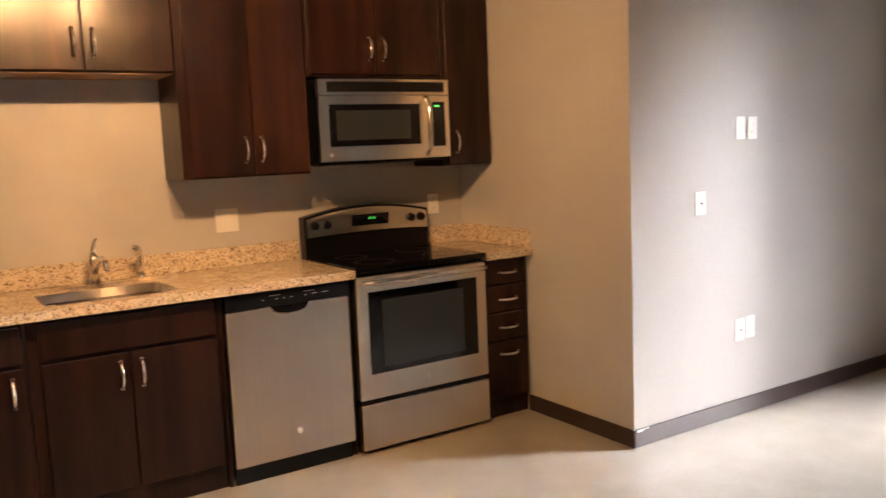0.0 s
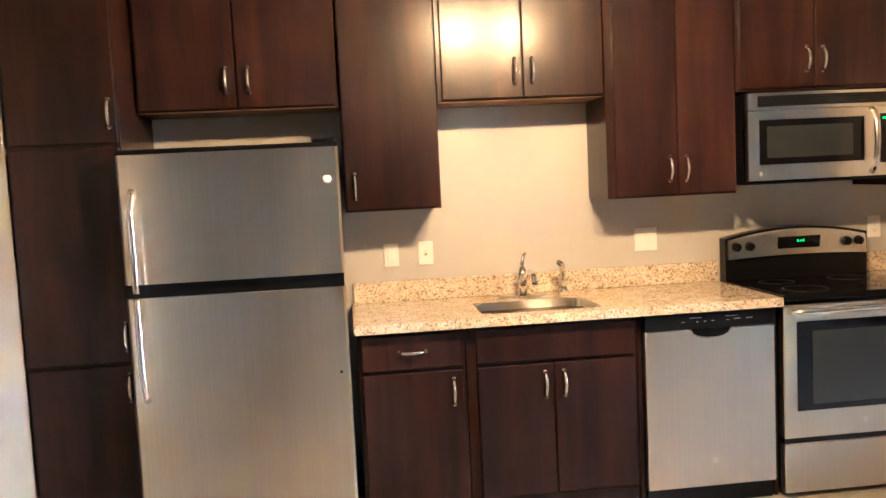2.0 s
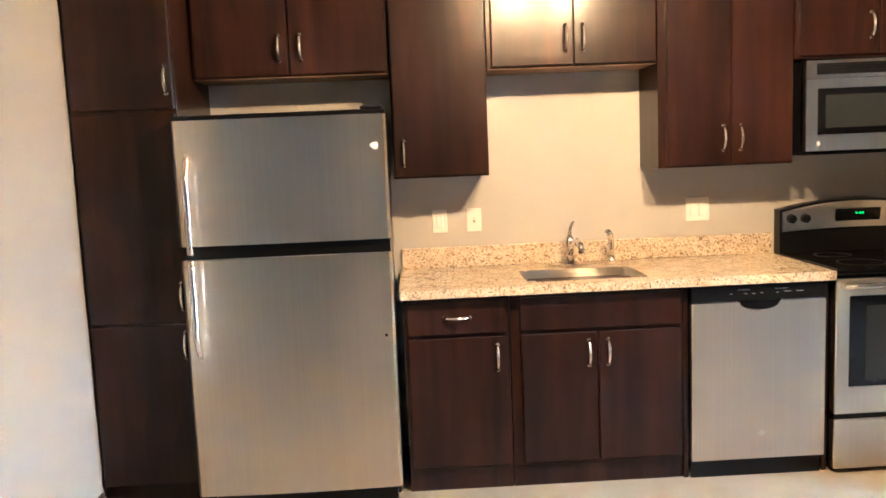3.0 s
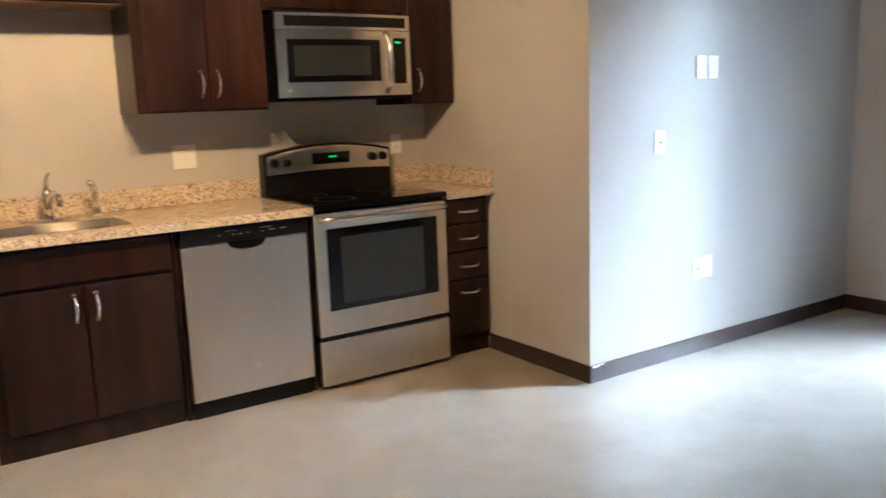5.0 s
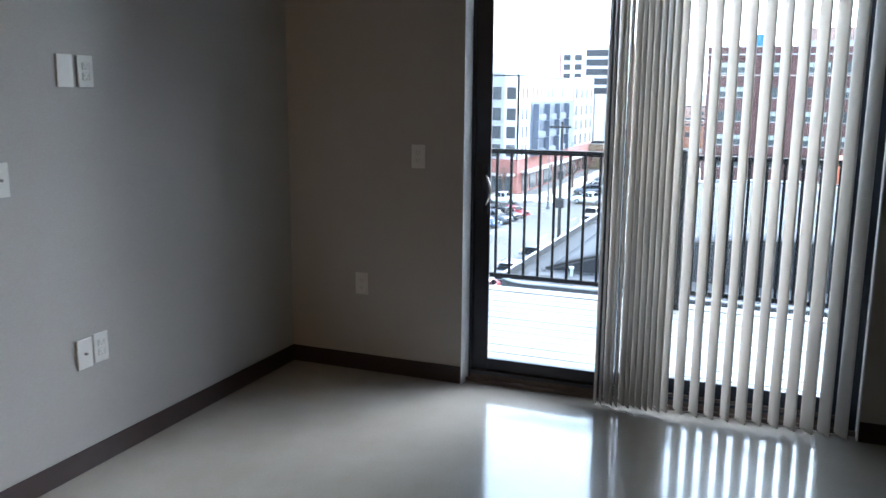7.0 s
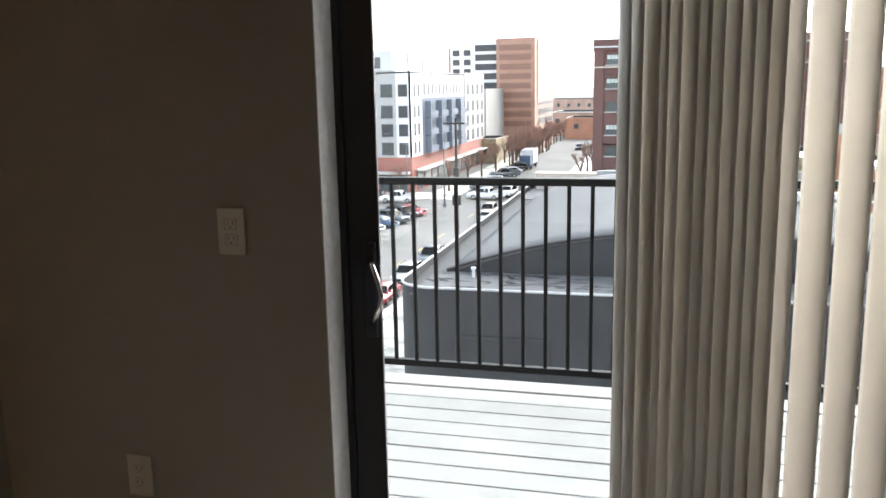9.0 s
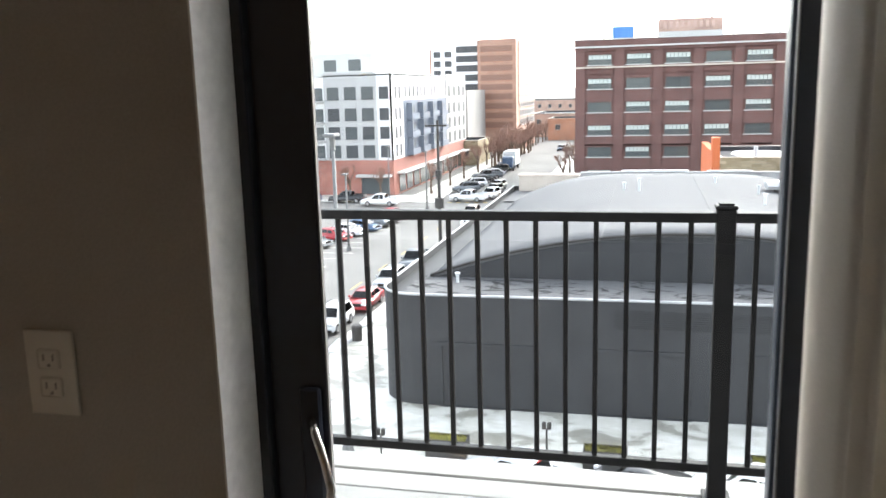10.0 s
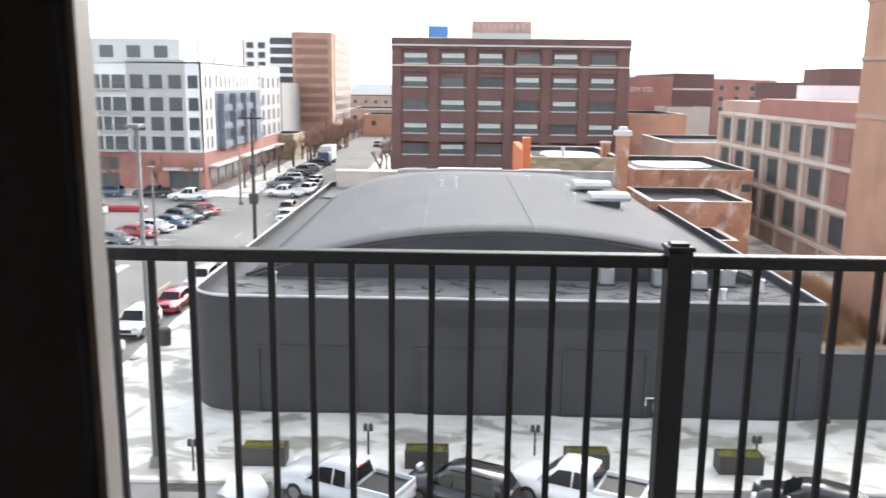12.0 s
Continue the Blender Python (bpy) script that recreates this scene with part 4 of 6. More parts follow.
_n = noise_tex(WET_ROOF, coords(WET_ROOF, (0.9, 0.45, 1)), 0.75, 6, 0.62, 1.0)
link(WET_ROOF, ramp(WET_ROOF, _n, [(0.40, (0.13, 0.13, 0.133)), (0.415, (0.012, 0.012, 0.013)), (0.445, (0.016, 0.016, 0.017)), (0.46, (0.125, 0.125, 0.128))]), "Base Color")
FLASH = mat("pale_flashing", (0.55, 0.56, 0.57), 0.45)
GALV = mottled("dull_galvanised", (0.20, 0.205, 0.21), (0.28, 0.285, 0.29), 1.2, 0.5)
POLE_LIGHT = mottled("weathered_flashing", (0.36, 0.365, 0.37), (0.50, 0.505, 0.51), 0.8, 0.55)
BRICK_DARK = brick_far("dark_red_brick", (0.125, 0.050, 0.045), (0.16, 0.068, 0.058), (0.16, 0.12, 0.11))
BRICK_RED = brick_far("red_brick", (0.34, 0.10, 0.07), (0.42, 0.14, 0.10), (0.35, 0.25, 0.22))
BRICK_ORANGE = brick_far("orange_brick", (0.42, 0.17, 0.085), (0.52, 0.24, 0.14), (0.42, 0.32, 0.26))
BRICK_VIVID = mottled("orange_paint", (0.55, 0.13, 0.045), (0.62, 0.18, 0.07), 0.6, 0.8)
BRICK_WORN = brick_far("worn_orange_brick", (0.40, 0.155, 0.075), (0.54, 0.24, 0.14), (0.42, 0.32, 0.26), 1.6)
_b = BRICK_WORN.node_tree.nodes["Principled BSDF"].inputs["Base Color"].links[0].from_socket
_pale = ramp(BRICK_WORN, noise_tex(BRICK_WORN, coords(BRICK_WORN, (1, 1, .6)), 0.55, 6, 0.7, 0.6), [(0.55, (0, 0, 0)), (0.63, (1, 1, 1))])
_soot = ramp(BRICK_WORN, noise_tex(BRICK_WORN, coords(BRICK_WORN, (1, 1, .35)), 0.9, 6, 0.7), [(0.30, (0.45, 0.40, 0.38)), (0.5, (1, 1, 1))])
link(BRICK_WORN, mix(BRICK_WORN, 1.0, mix(BRICK_WORN, _pale, _b, (0.58, 0.47, 0.39)), _soot, "MULTIPLY"), "Base Color")
DARK_ROOF = mottled("tarred_roof", (0.035, 0.035, 0.038), (0.075, 0.075, 0.08), 0.4, 0.8, fine=3, spec=0.2)
BRICK_FADED = brick_far("faded_brick", (0.44, 0.29, 0.235), (0.50, 0.34, 0.28), (0.48, 0.38, 0.33), 2.0)
BRICK_TAN = brick_far("tan_brick", (0.27, 0.22, 0.13), (0.47, 0.39, 0.27), (0.26, 0.23, 0.18), 4.5)
BRICK_TOWER = brick_far("tower_brick", (0.36, 0.20, 0.145), (0.41, 0.235, 0.17), (0.42, 0.32, 0.27), 2.0)
BRICK_MIX = brick_far("weathered_brick", (0.40, 0.245, 0.185), (0.49, 0.31, 0.24), (0.43, 0.34, 0.29))
CONCRETE = mottled("concrete_frame", (0.52, 0.45, 0.385), (0.62, 0.55, 0.48), 0.5, 0.85, fine=4)
STUCCO_W = mottled("white_stucco", (0.74, 0.74, 0.75), (0.80, 0.80, 0.80), 0.3, 0.8)
# paler than the wall itself: distant haze is mixed into this grey
STUCCO_G = mottled("grey_stucco", (0.42, 0.415, 0.41), (0.47, 0.465, 0.46), 0.3, 0.8)
STUCCO_L = mottled("pale_grey_stucco", (0.52, 0.52, 0.505), (0.58, 0.58, 0.565), 0.3, 0.8)
STUCCO_D = mottled("dull_grey_render", (0.30, 0.285, 0.275), (0.35, 0.335, 0.32), 0.3, 0.8)
STUCCO_B = mottled("blue_grey_stucco", (0.16, 0.185, 0.23), (0.20, 0.225, 0.27), 0.3, 0.8)
# both far panes are lightened to carry haze and sky reflection in their colour
FAR_GLASS = mat("far_window_glass", (0.085, 0.095, 0.10), 0.15)
FAR_DIM = mat("far_window_dark", (0.075, 0.078, 0.082), 0.5, 0, 0.2)
FAR_LIT = mat("far_window_blind", (0.52, 0.57, 0.55), 0.4)
FAR_FRAME = mat("far_window_frame", (0.10, 0.13, 0.12), 0.5)
POLE = mottled("pole_steel", (0.13, 0.13, 0.13), (0.18, 0.18, 0.178), 2, 0.6)
DARK_POLE = mottled("dark_pole", (0.035, 0.032, 0.03), (0.055, 0.05, 0.047), 2, 0.6)
BARK = mottled("bark", (0.11, 0.075, 0.055), (0.16, 0.11, 0.08), 3, 0.9)
TWIG = mottled("bare_twigs", (0.20, 0.115, 0.09), (0.29, 0.17, 0.135), 0.5, 0.9)
STRAW = mottled("dry_grass", (0.34, 0.33, 0.08), (0.46, 0.44, 0.13), 4, 0.9)
BRUSH = mottled("dry_brush", (0.30, 0.18, 0.09), (0.42, 0.27, 0.15), 0.8, 0.9)
FADED = mottled("faded_sign", (0.52, 0.36, 0.31), (0.58, 0.42, 0.36), 0.8, 0.85)
HILL = mottled("far_hills", (0.16, 0.18, 0.21), (0.22, 0.24, 0.27), 0.002, 0.9, fine=0.02)

ground = structure("ground", boxes([(XO, 3500, -2500, 2500, G - 1, G)]), ASPHALT, "damp grey asphalt ground of the town", "ground")
pav = structure("pavement", boxes([(35.5, 120, -60, 17.3, G, G + 0.14), (34.6, 78, 27.8, 28.6, G, G + 0.12), (134, 240, 28.5, 34, G, G + 0.14), (126, 134, 28.5, 130, G, G + 0.14), (137, 330, 9.0, 15.2, G, G + 0.14)]), PAVE,
                "stained pale concrete pavement with wet patches", "pavement")
slab = mesh_of(box(-0.74, 0.74, -1.49, 1.49, 0, 0.012, 0.004), "slab", PAVE)
for i in range(5):
    for j in range(16):
        s_ = part("slab", slab, None, pav)
        s_.matrix_basis = pose(36.4 + i * 1.5, 13.6 - j * 3.0, G + 0.14)
structure("kerb", boxes([(35.3, 35.5, -60, 17.5, G, G + 0.16), (35.5, 125, 17.3, 17.5, G, G + 0.16)], 0.01), PAVE, "concrete kerb along the pavement", "kerb")
structure("road_marking", boxes([(x, x + 3, 21.9, 22.05, G, G + 0.006) for x in range(45, 125, 8)] +
                                [(126.0 + 0.0, 126.5, 16 + k * 1.4, 16.7 + k * 1.4, G, G + 0.006) for k in range(8)]), YELLOW, "worn yellow road paint", "road marking")
structure("lot_marking", boxes([(82 + k * 3.1, 82.12 + k * 3.1, 27.5, 33, G, G + 0.006) for k in range(13)]), LINE, "white parking bay lines", "road marking")
solo("red_kerb_ramp", box(35.6, 36.9, 12.3, 13.7, G + 0.14, G + 0.158, 0.003), REDPAD, "red tactile pad on the street corner", "tactile pad")


def blob(x, y, z, rx, ry, h, seed, material, name, label, category, sub=2):
    bm = bmesh.new()
    bmesh.ops.create_icosphere(bm, subdivisions=sub, radius=1)
    for v in bm.verts:
        n = 1 + 0.45 * noise.noise(Vector((v.co.x * 1.7 + seed, v.co.y * 1.7, v.co.z * 1.7)))
        v.co = Vector((x + v.co.x * rx * n, y + v.co.y * ry * n, z + max(v.co.z, -0.05) * h * n))
    return solo(name, bm, material, label, category, smooth=True)


for k, (x, y, rx, ry, h) in enumerate([(46, 17.0, 3.5, .5, .25), (53, 17.0, 2.6, .55, .3), (59, 17.0, 2.5, .5, .3), (65, 17.0, 2.0, .4, .25), (34.5, 6.1, .75, 1.1, .8), (40.5, 14.4, 1.6, .5, .15), (44, 12.6, 1.0, 1.2, .12)]):
    blob(x, y, G + (0.0 if x < 35.3 else 0.10), rx, ry, h, k * 3.1, SNOW, "snow_heap", "low heap of old snow along the kerb", "snow")


def facade_windows(b, p0, p1, n, zs, w, h, deep=0.06, lit=(), frame_mat=FAR_FRAME, glass=FAR_GLASS, margin=None, muntins=0, seed=1):
    """Windows in a row along the wall from p0 to p1 (seen with the outside on the right of that way)."""
    p0, p1 = Vector((*p0, 0)), Vector((*p1, 0))
    L = (p1 - p0).length
    ang = math.degrees(math.atan2(p1.y - p0.y, p1.x - p0.x))
    fr = mesh_of(boxes([(-w / 2 - .06, w / 2 + .06, -deep, .02, h / 2, h / 2 + .08), (-w / 2 - .1, w / 2 + .1, -deep - .06, .02, -h / 2 - .1, -h / 2), (-w / 2 - .06, -w / 2, -deep, .02, -h / 2, h / 2), (w / 2, w / 2 + .06, -deep, .02, -h / 2, h / 2)] +
                       [(-w / 2 + w * (k + 1) / (muntins + 1) - .035, -w / 2 + w * (k + 1) / (muntins + 1) + .035, -deep * .8, .01, -h / 2, h / 2) for k in range(muntins)] +
                       ([(-w / 2, w / 2, -deep * .8, .01, -.03, .03)] if muntins else [])), "window", frame_mat)
    panes = [mesh_of(box(-w / 2, w / 2, -0.012, 0.01, -h / 2, h / 2), "pane", g) for g in (glass, FAR_DIM)]
    lit_pane = boxes([(-w / 2, w / 2, -0.012, 0.01, -h * .02, h / 2), (-w / 2, w / 2, -0.012, 0.01, -h / 2, -h * .02)])
    half = mesh_of(lit_pane, "pane", (FAR_LIT, glass))
    for f in half.polygons:
        f.material_index = 0 if f.center.z > -h * .02 else 1
    panes.insert(1, half)
    rnd = random.Random(seed)
    m = margin if margin is not None else L / n / 2
    for k in range(n):
        q = p0 + (p1 - p0) * ((m + (L - 2 * m) * (k / max(1, n - 1))) / L)
        for r, z in enumerate(zs):
            o = part("window", fr, None, b)
            o.matrix_basis = pose(q.x, q.y, z, 0, 0, ang)
            roll = rnd.random()
            part("pane", panes[1 if roll < (lit[r] if lit else 0) else 2 if roll > 0.75 else 0], None, o)


def roof_edge(x0, x1, y0, y1, z, w=0.35, h=0.5):
    return boxes([(x0, x1, y0, y0 + w, z, z + h), (x0, x1, y1 - w, y1, z, z + h), (x0, x0 + w, y0 + w, y1 - w, z, z + h), (x1 - w, x1, y0 + w, y1 - w, z, z + h)])


# grey warehouse with a bowed roof, across the street
def bow(x, y):
    """Height of the bowed roof, which flattens towards its far end."""
    return -9.62 + 2.8 * (1 - min(1.0, abs(y + 5.5) / 15.1) ** (2 + 1.7 * (x - 49.4) / 34.6))


def warehouse():
    b = thing("warehouse", (68, -6, G), "low charcoal-painted warehouse with a bowed grey roof", "building")
    X0, X1, YL_, YR_, ZT_, ZF = 43.2, 94.0, 11.15, -21.3, -9.22, -9.62
    bm = bmesh.new()
    R = 2.2
    out = [(X1, YR_), (X0, YR_)]
    out += [(X0 + R - R * math.cos(a), YL_ - R + R * math.sin(a)) for a in [k * math.pi / 16 for k in range(9)]]
    out += [(X1, YL_)]
    lo = [bm.verts.new((x, y, G)) for x, y in out]
    hi = [bm.verts.new((x, y, ZT_)) for x, y in out]
    for k in range(len(out)):
        bm.faces.new((lo[k], lo[(k + 1) % len(out)], hi[(k + 1) % len(out)], hi[k]))
    bm.faces.new([bm.verts.new((x, y, ZF - 0.08)) for x, y in out])
    bmesh.ops.recalc_face_normals(bm, faces=bm.faces)
    part("wall", bm, GREY_WALL, b, "charcoal painted block wall")
    rim = [(x, y, ZT_ + 0.06) for x, y in out[:-1]] + [(X1, YL_, ZT_ + 0.06)]
    part("parapet_flashing", tube(rim, 0.075, 6), POLE_LIGHT, b, "pale metal coping")
    part("flat_roof", box(X0 + 0.3, 49.6, YR_ + 0.3, YL_ - 0.9, ZF - 0.05, ZF + 0.03), WET_ROOF, b, "wet flat roof strip with dark puddles")
    # bowed roof
    bm = bmesh.new()
    n = 28
    rings = [[bm.verts.new((49.4 + 3.46 * j, -5.5 + 15.1 * (i / n * 2 - 1), bow(49.4 + 3.46 * j, -5.5 + 15.1 * (i / n * 2 - 1)))) for i in range(n + 1)] for j in range(11)]
    for ra, rb in zip(rings, rings[1:]):
        for k in range(n):
            bm.faces.new((ra[k], ra[k + 1], rb[k + 1], rb[k]))
    bmesh.ops.recalc_face_normals(bm, faces=bm.faces)
    bmesh.ops.solidify(bm, geom=bm.faces[:], thickness=0.12)
    part("bowed_roof", bm, GREY_ROOF, b, "bowed grey membrane roof", True)
    bm = bmesh.new()
    g = [(49.65, -5.5 + 15.1 * (i / n * 2 - 1), ZF + 2.72 * (1 - (i / n * 2 - 1) ** 2)) for i in range(n + 1)]
    for p, q in zip(g, g[1:]):
        bm.faces.new([bm.verts.new(c) for c in ((49.65, p[1], ZF - 0.3), p, q, (49.65, q[1], ZF - 0.3))])
    bmesh.ops.remove_doubles(bm, verts=bm.verts[:], dist=0.0001)
    bmesh.ops.recalc_face_normals(bm, faces=bm.faces)
    bmesh.ops.solidify(bm, geom=bm.faces[:], thickness=0.2)
    part("gable", bm, GREY_WALL, b, "dark arched gable")
    part("gable_trim", tube([(49.4, p[1], p[2] + 0.12) for p in g], 0.10, 6), DARK_POLE, b)
    for yy in (-0.6, -7.3):
        part("roof_seam", tube([(49.7 + 3.35 * k, yy, bow(49.7 + 3.35 * k, yy) + 0.06) for k in range(11)], 0.02, 6), POLE, b, "pale roof seam")
    for ya, yb in ((7.6, 2.4), (-0.6, -5.4), (-8.2, -12.6), (-15.6, -20.4)):
        part("blocked_opening", boxes([(X0 - 0.10, X0 + 0.02, yb, ya, -11.95, -11.75), (X0 - 0.10, X0 + 0.02, yb, yb + .15, -15.3, -11.95), (X0 - 0.10, X0 + 0.02, ya - .15, ya, -15.3, -11.95), (X0 - 0.16, X0 + .02, yb - .1, ya + .1, -15.45, -15.3)]), GREY_WALL, b, "outline of a blocked opening")
    for k in range(9):
        part("louvre", box(X0 - 0.04, X0 + 0.02, -21.2, -1.6, -9.75 - k * 0.11, -9.70 - k * 0.11), GREY_WALL, b)
    part("rear_roof", box(83.9, X1 - .3, YR_ + .4, YL_ - .4, ZF - .05, ZF + .03), GREY_ROOF, b)
    part("parapet", boxes([(92.5, 94.3, 3.9, 10.4, ZF, -7.95), (92.4, 94.4, 3.8, 10.5, -7.95, -7.8)]), CONCRETE, b, "pale raised parapet box")
    part("rear_parapet", boxes([(93.6, 94.0, YR_, 3.9, G, -7.75), (93.5, 94.1, YR_, 3.8, -7.75, -7.62)]), POLE_LIGHT, b, "pale rear parapet wall")
    part("parapet_snow", boxes([(93.4, 94.2, -7.6, -0.6, -7.615, -7.45), (93.4, 94.2, -14.0, -9.5, -7.615, -7.5)], .05), SNOW, b, "strip of snow on the rear parapet")
    return b


warehouse()
for k, (x, y) in enumerate([(48.6, -11.2), (48.4, -14.2), (47.8, -16.2), (48.6, -18.0)]):
    ac = thing("rooftop_unit", (x, y, -9.59), "small pale metal air-conditioning unit on the flat roof", "air conditioner", "rooftop units")
    part("case", box(x - .35, x + .35, y - .4, y + .4, -9.49, -8.6, 0.03), GALV, ac)
    part("fan_grille", turned(cyl(0.28, 0.04, 16), Matrix.Translation((x, y, -8.6))), DARK_POLE, ac)
    part("curb", box(x - .4, x + .4, y - .45, y + .45, -9.59, -9.49), DARK_POLE, ac)
for x, y in ((66.0, -14.3), (72.5, -14.0)):
    z = bow(x, y) - 0.1
    v = thing("roof_ventilator", (x, y, z), "wide galvanised roof ventilator", "roof vent", "roof vents")
    part("curb", box(x - .7, x + .7, y - .8, y + .8, z - 0.4, z + 0.55), DARK_POLE, v)
    part("hood", turned(prism([(-1.0, 0), (-1.15, .25), (-.8, .55), (.8, .55), (1.15, .25), (1.0, 0)], -1.5, 1.5), Matrix.Translation((x, y, z + .5))), POLE_LIGHT, v, "galvanised hood")
for x, y, h in ((70, -2.6, .9), (71, -1.4, .5), (76, -8.9, .4), (63.5, -11.3, .7), (69.5, -11.6, .6), (48.0, 7.6, .5), (45.4, -14.1, .5), (45.6, -14.6, .6), (45.3, -16.2, .5), (45.5, -16.9, .5), (49.2, -18.6, .7), (47.4, -19.6, .6)):
    z = bow(x, y) if x > 50 else -9.6
    solo("vent_pipe", join(turned(cyl(0.10, h + .1, 12), Matrix.Translation((x, y, z - .1))), turned(cyl(0.16, 0.12, 12), Matrix.Translation((x, y, z + h)))), FLASH, "short pale roof vent pipe", "roof vent", "vent pipes")
gm = thing("gas_meter", (42.9, -13.6, G + .14), "pale grey gas meter set on the warehouse wall", "gas meter")
part("meter_body", box(42.75, 43.15, -13.9, -13.4, G + .5, G + 1.1, 0.06, 2), FLASH, gm)
part("meter_body", box(42.75, 43.1, -13.2, -12.9, G + .55, G + 1.0, 0.05, 2), FLASH, gm)
part("pipe", tube([(42.95, -13.7, G + .14), (42.95, -13.7, G + 1.3), (42.95, -12.5, G + 1.3), (42.95, -12.5, G + .9)], 0.05, 8), FLASH, gm)
solo("yard_wall", boxes([(43.4, 44.2, -45, -21.4, G, -11.9), (43.3, 44.3, -45, -21.4, -11.9, -11.78)]), GREY_WALL, "low charcoal yard wall beside the warehouse", "wall")


# brick mill with six bays
def mill():
    b = thing("brick_mill", (160, -12, G), "six-bay dark red brick mill building with banded windows", "building")
    X, Y0, Y1, ZT_ = 145.0, 8.45, -31.35, 9.05
    part("core", box(X + 0.45, X + 40, Y1 + .2, Y0 - .2, G, ZT_ - .2), BRICK_DARK, b)
    pitch = 6.27
    for k in range(7):
        y = 4.45 + pitch / 2 - k * pitch
        ya, yb = (Y0, y - .7) if k == 0 else (y + .7, Y1) if k == 6 else (y + .75, y - .75)
        part("pier", box(X, X + .46, yb, ya, G, 7.3), BRICK_DARK, b)
    zs = (5.9, 2.0, -1.85, -5.7, -9.3, -13.2)
    for k, z in enumerate(zs):
        part("spandrel", box(X + .2, X + .46, Y1 + .3, Y0 - .3, z - 2.6 if k else z - 2.3, z - .95), BRICK_DARK, b)
        for j in range(6):
            y = 4.45 - j * pitch
            part("sill", box(X + .05, X + .3, y - 2.2, y + 2.2, z - 1.02, z - .88), STUCCO_L, b, "pale stone sill")
            part("lintel", box(X + .2, X + .46, y - 2.6, y + 2.6, z + .8, z + 1.25), BRICK_DARK, b)
    part("parapet", box(X - .1, X + .5, Y1 - .1, Y0 + .1, 7.3, ZT_), BRICK_DARK, b)
    part("cornice", boxes([(X - .35, X - .1, Y1 - .2, Y0 + .2, 7.80, 8.05), (X - .2, X + .6, Y1 - .2, Y0 + .2, ZT_, ZT_ + .18)]), STUCCO_L, b, "pale stone band")
    part("belt", box(X - .18, X + .1, Y1 - .05, Y0 + .05, 4.5, 4.75), CONCRETE, b)
    part("roof", box(X + .4, X + 40, Y1, Y0, ZT_ - .25, ZT_ - .1), GREY_ROOF, b)
    facade_windows(b, (X + .44, 4.45 + pitch / 2), (X + .44, 4.45 - 5.5 * pitch), 6, zs, 3.7, 1.5, 0.10, lit=(.5, .45, .5, .5, .45, .4), muntins=5, seed=7)
    for z in zs:
        part("side_windows", boxes([(X + 4 + k * 5.2, X + 6.6 + k * 5.2, Y0 - .21, Y0 - .17, z - .75, z + .75) for k in range(7)]), FAR_GLASS, b)
    ph = part("penthouse", box(X + 3, X + 11, -15.05, -4.95, ZT_ - .1, 12.15), BRICK_FADED, b, "brick rooftop block with a faded sign")
    part("white_base", box(X + 2.95, X + 11.05, -15.1, -4.9, ZT_ - .1, 10.15), STUCCO_L, ph, "whitewashed lower wall")
    part("sign_bars", boxes([(X + 2.90, X + 2.96, -6.2 - k * 0.95, -5.7 - k * 0.95, 10.75, 11.65) for k in range(9)]), FADED, ph, "faded pale sign letters")
    part("finial", turned(cyl(0.18, 1.0, 10, 0.05), Matrix.Translation((X + 5, -13.4, 12.15))), DARK_POLE, ph)
    for yy in (-24, -16.8, 4):
        part("roof_pipe", turned(cyl(.2, .7, 8), Matrix.Translation((X + 4, yy, ZT_ - .1))), DARK_POLE, b)
    tank = part("tank", boxes([(X + 2, X + 5, -.95 + k * 1.15, .19 + k * 1.15, 9.35, 11.2) for k in range(3)], 0.04), mottled("blue_tarp", (0.06, 0.20, 0.50), (0.09, 0.26, 0.58), .8, .5), b, "blue rooftop tank")
    part("tank_frame", boxes([(X + 1.9, X + 5.1, -1.05, 2.6, 9.0, 9.35), (X + 1.95, X + 2.05, -2.6, -2.5, 9.0, 9.75), (X + 1.95, X + 2.05, -4.2, -4.1, 9.0, 9.75), (X + 1.95, X + 2.05, -4.2, -2.5, 9.7, 9.8)]), DARK_POLE, b)


mill()


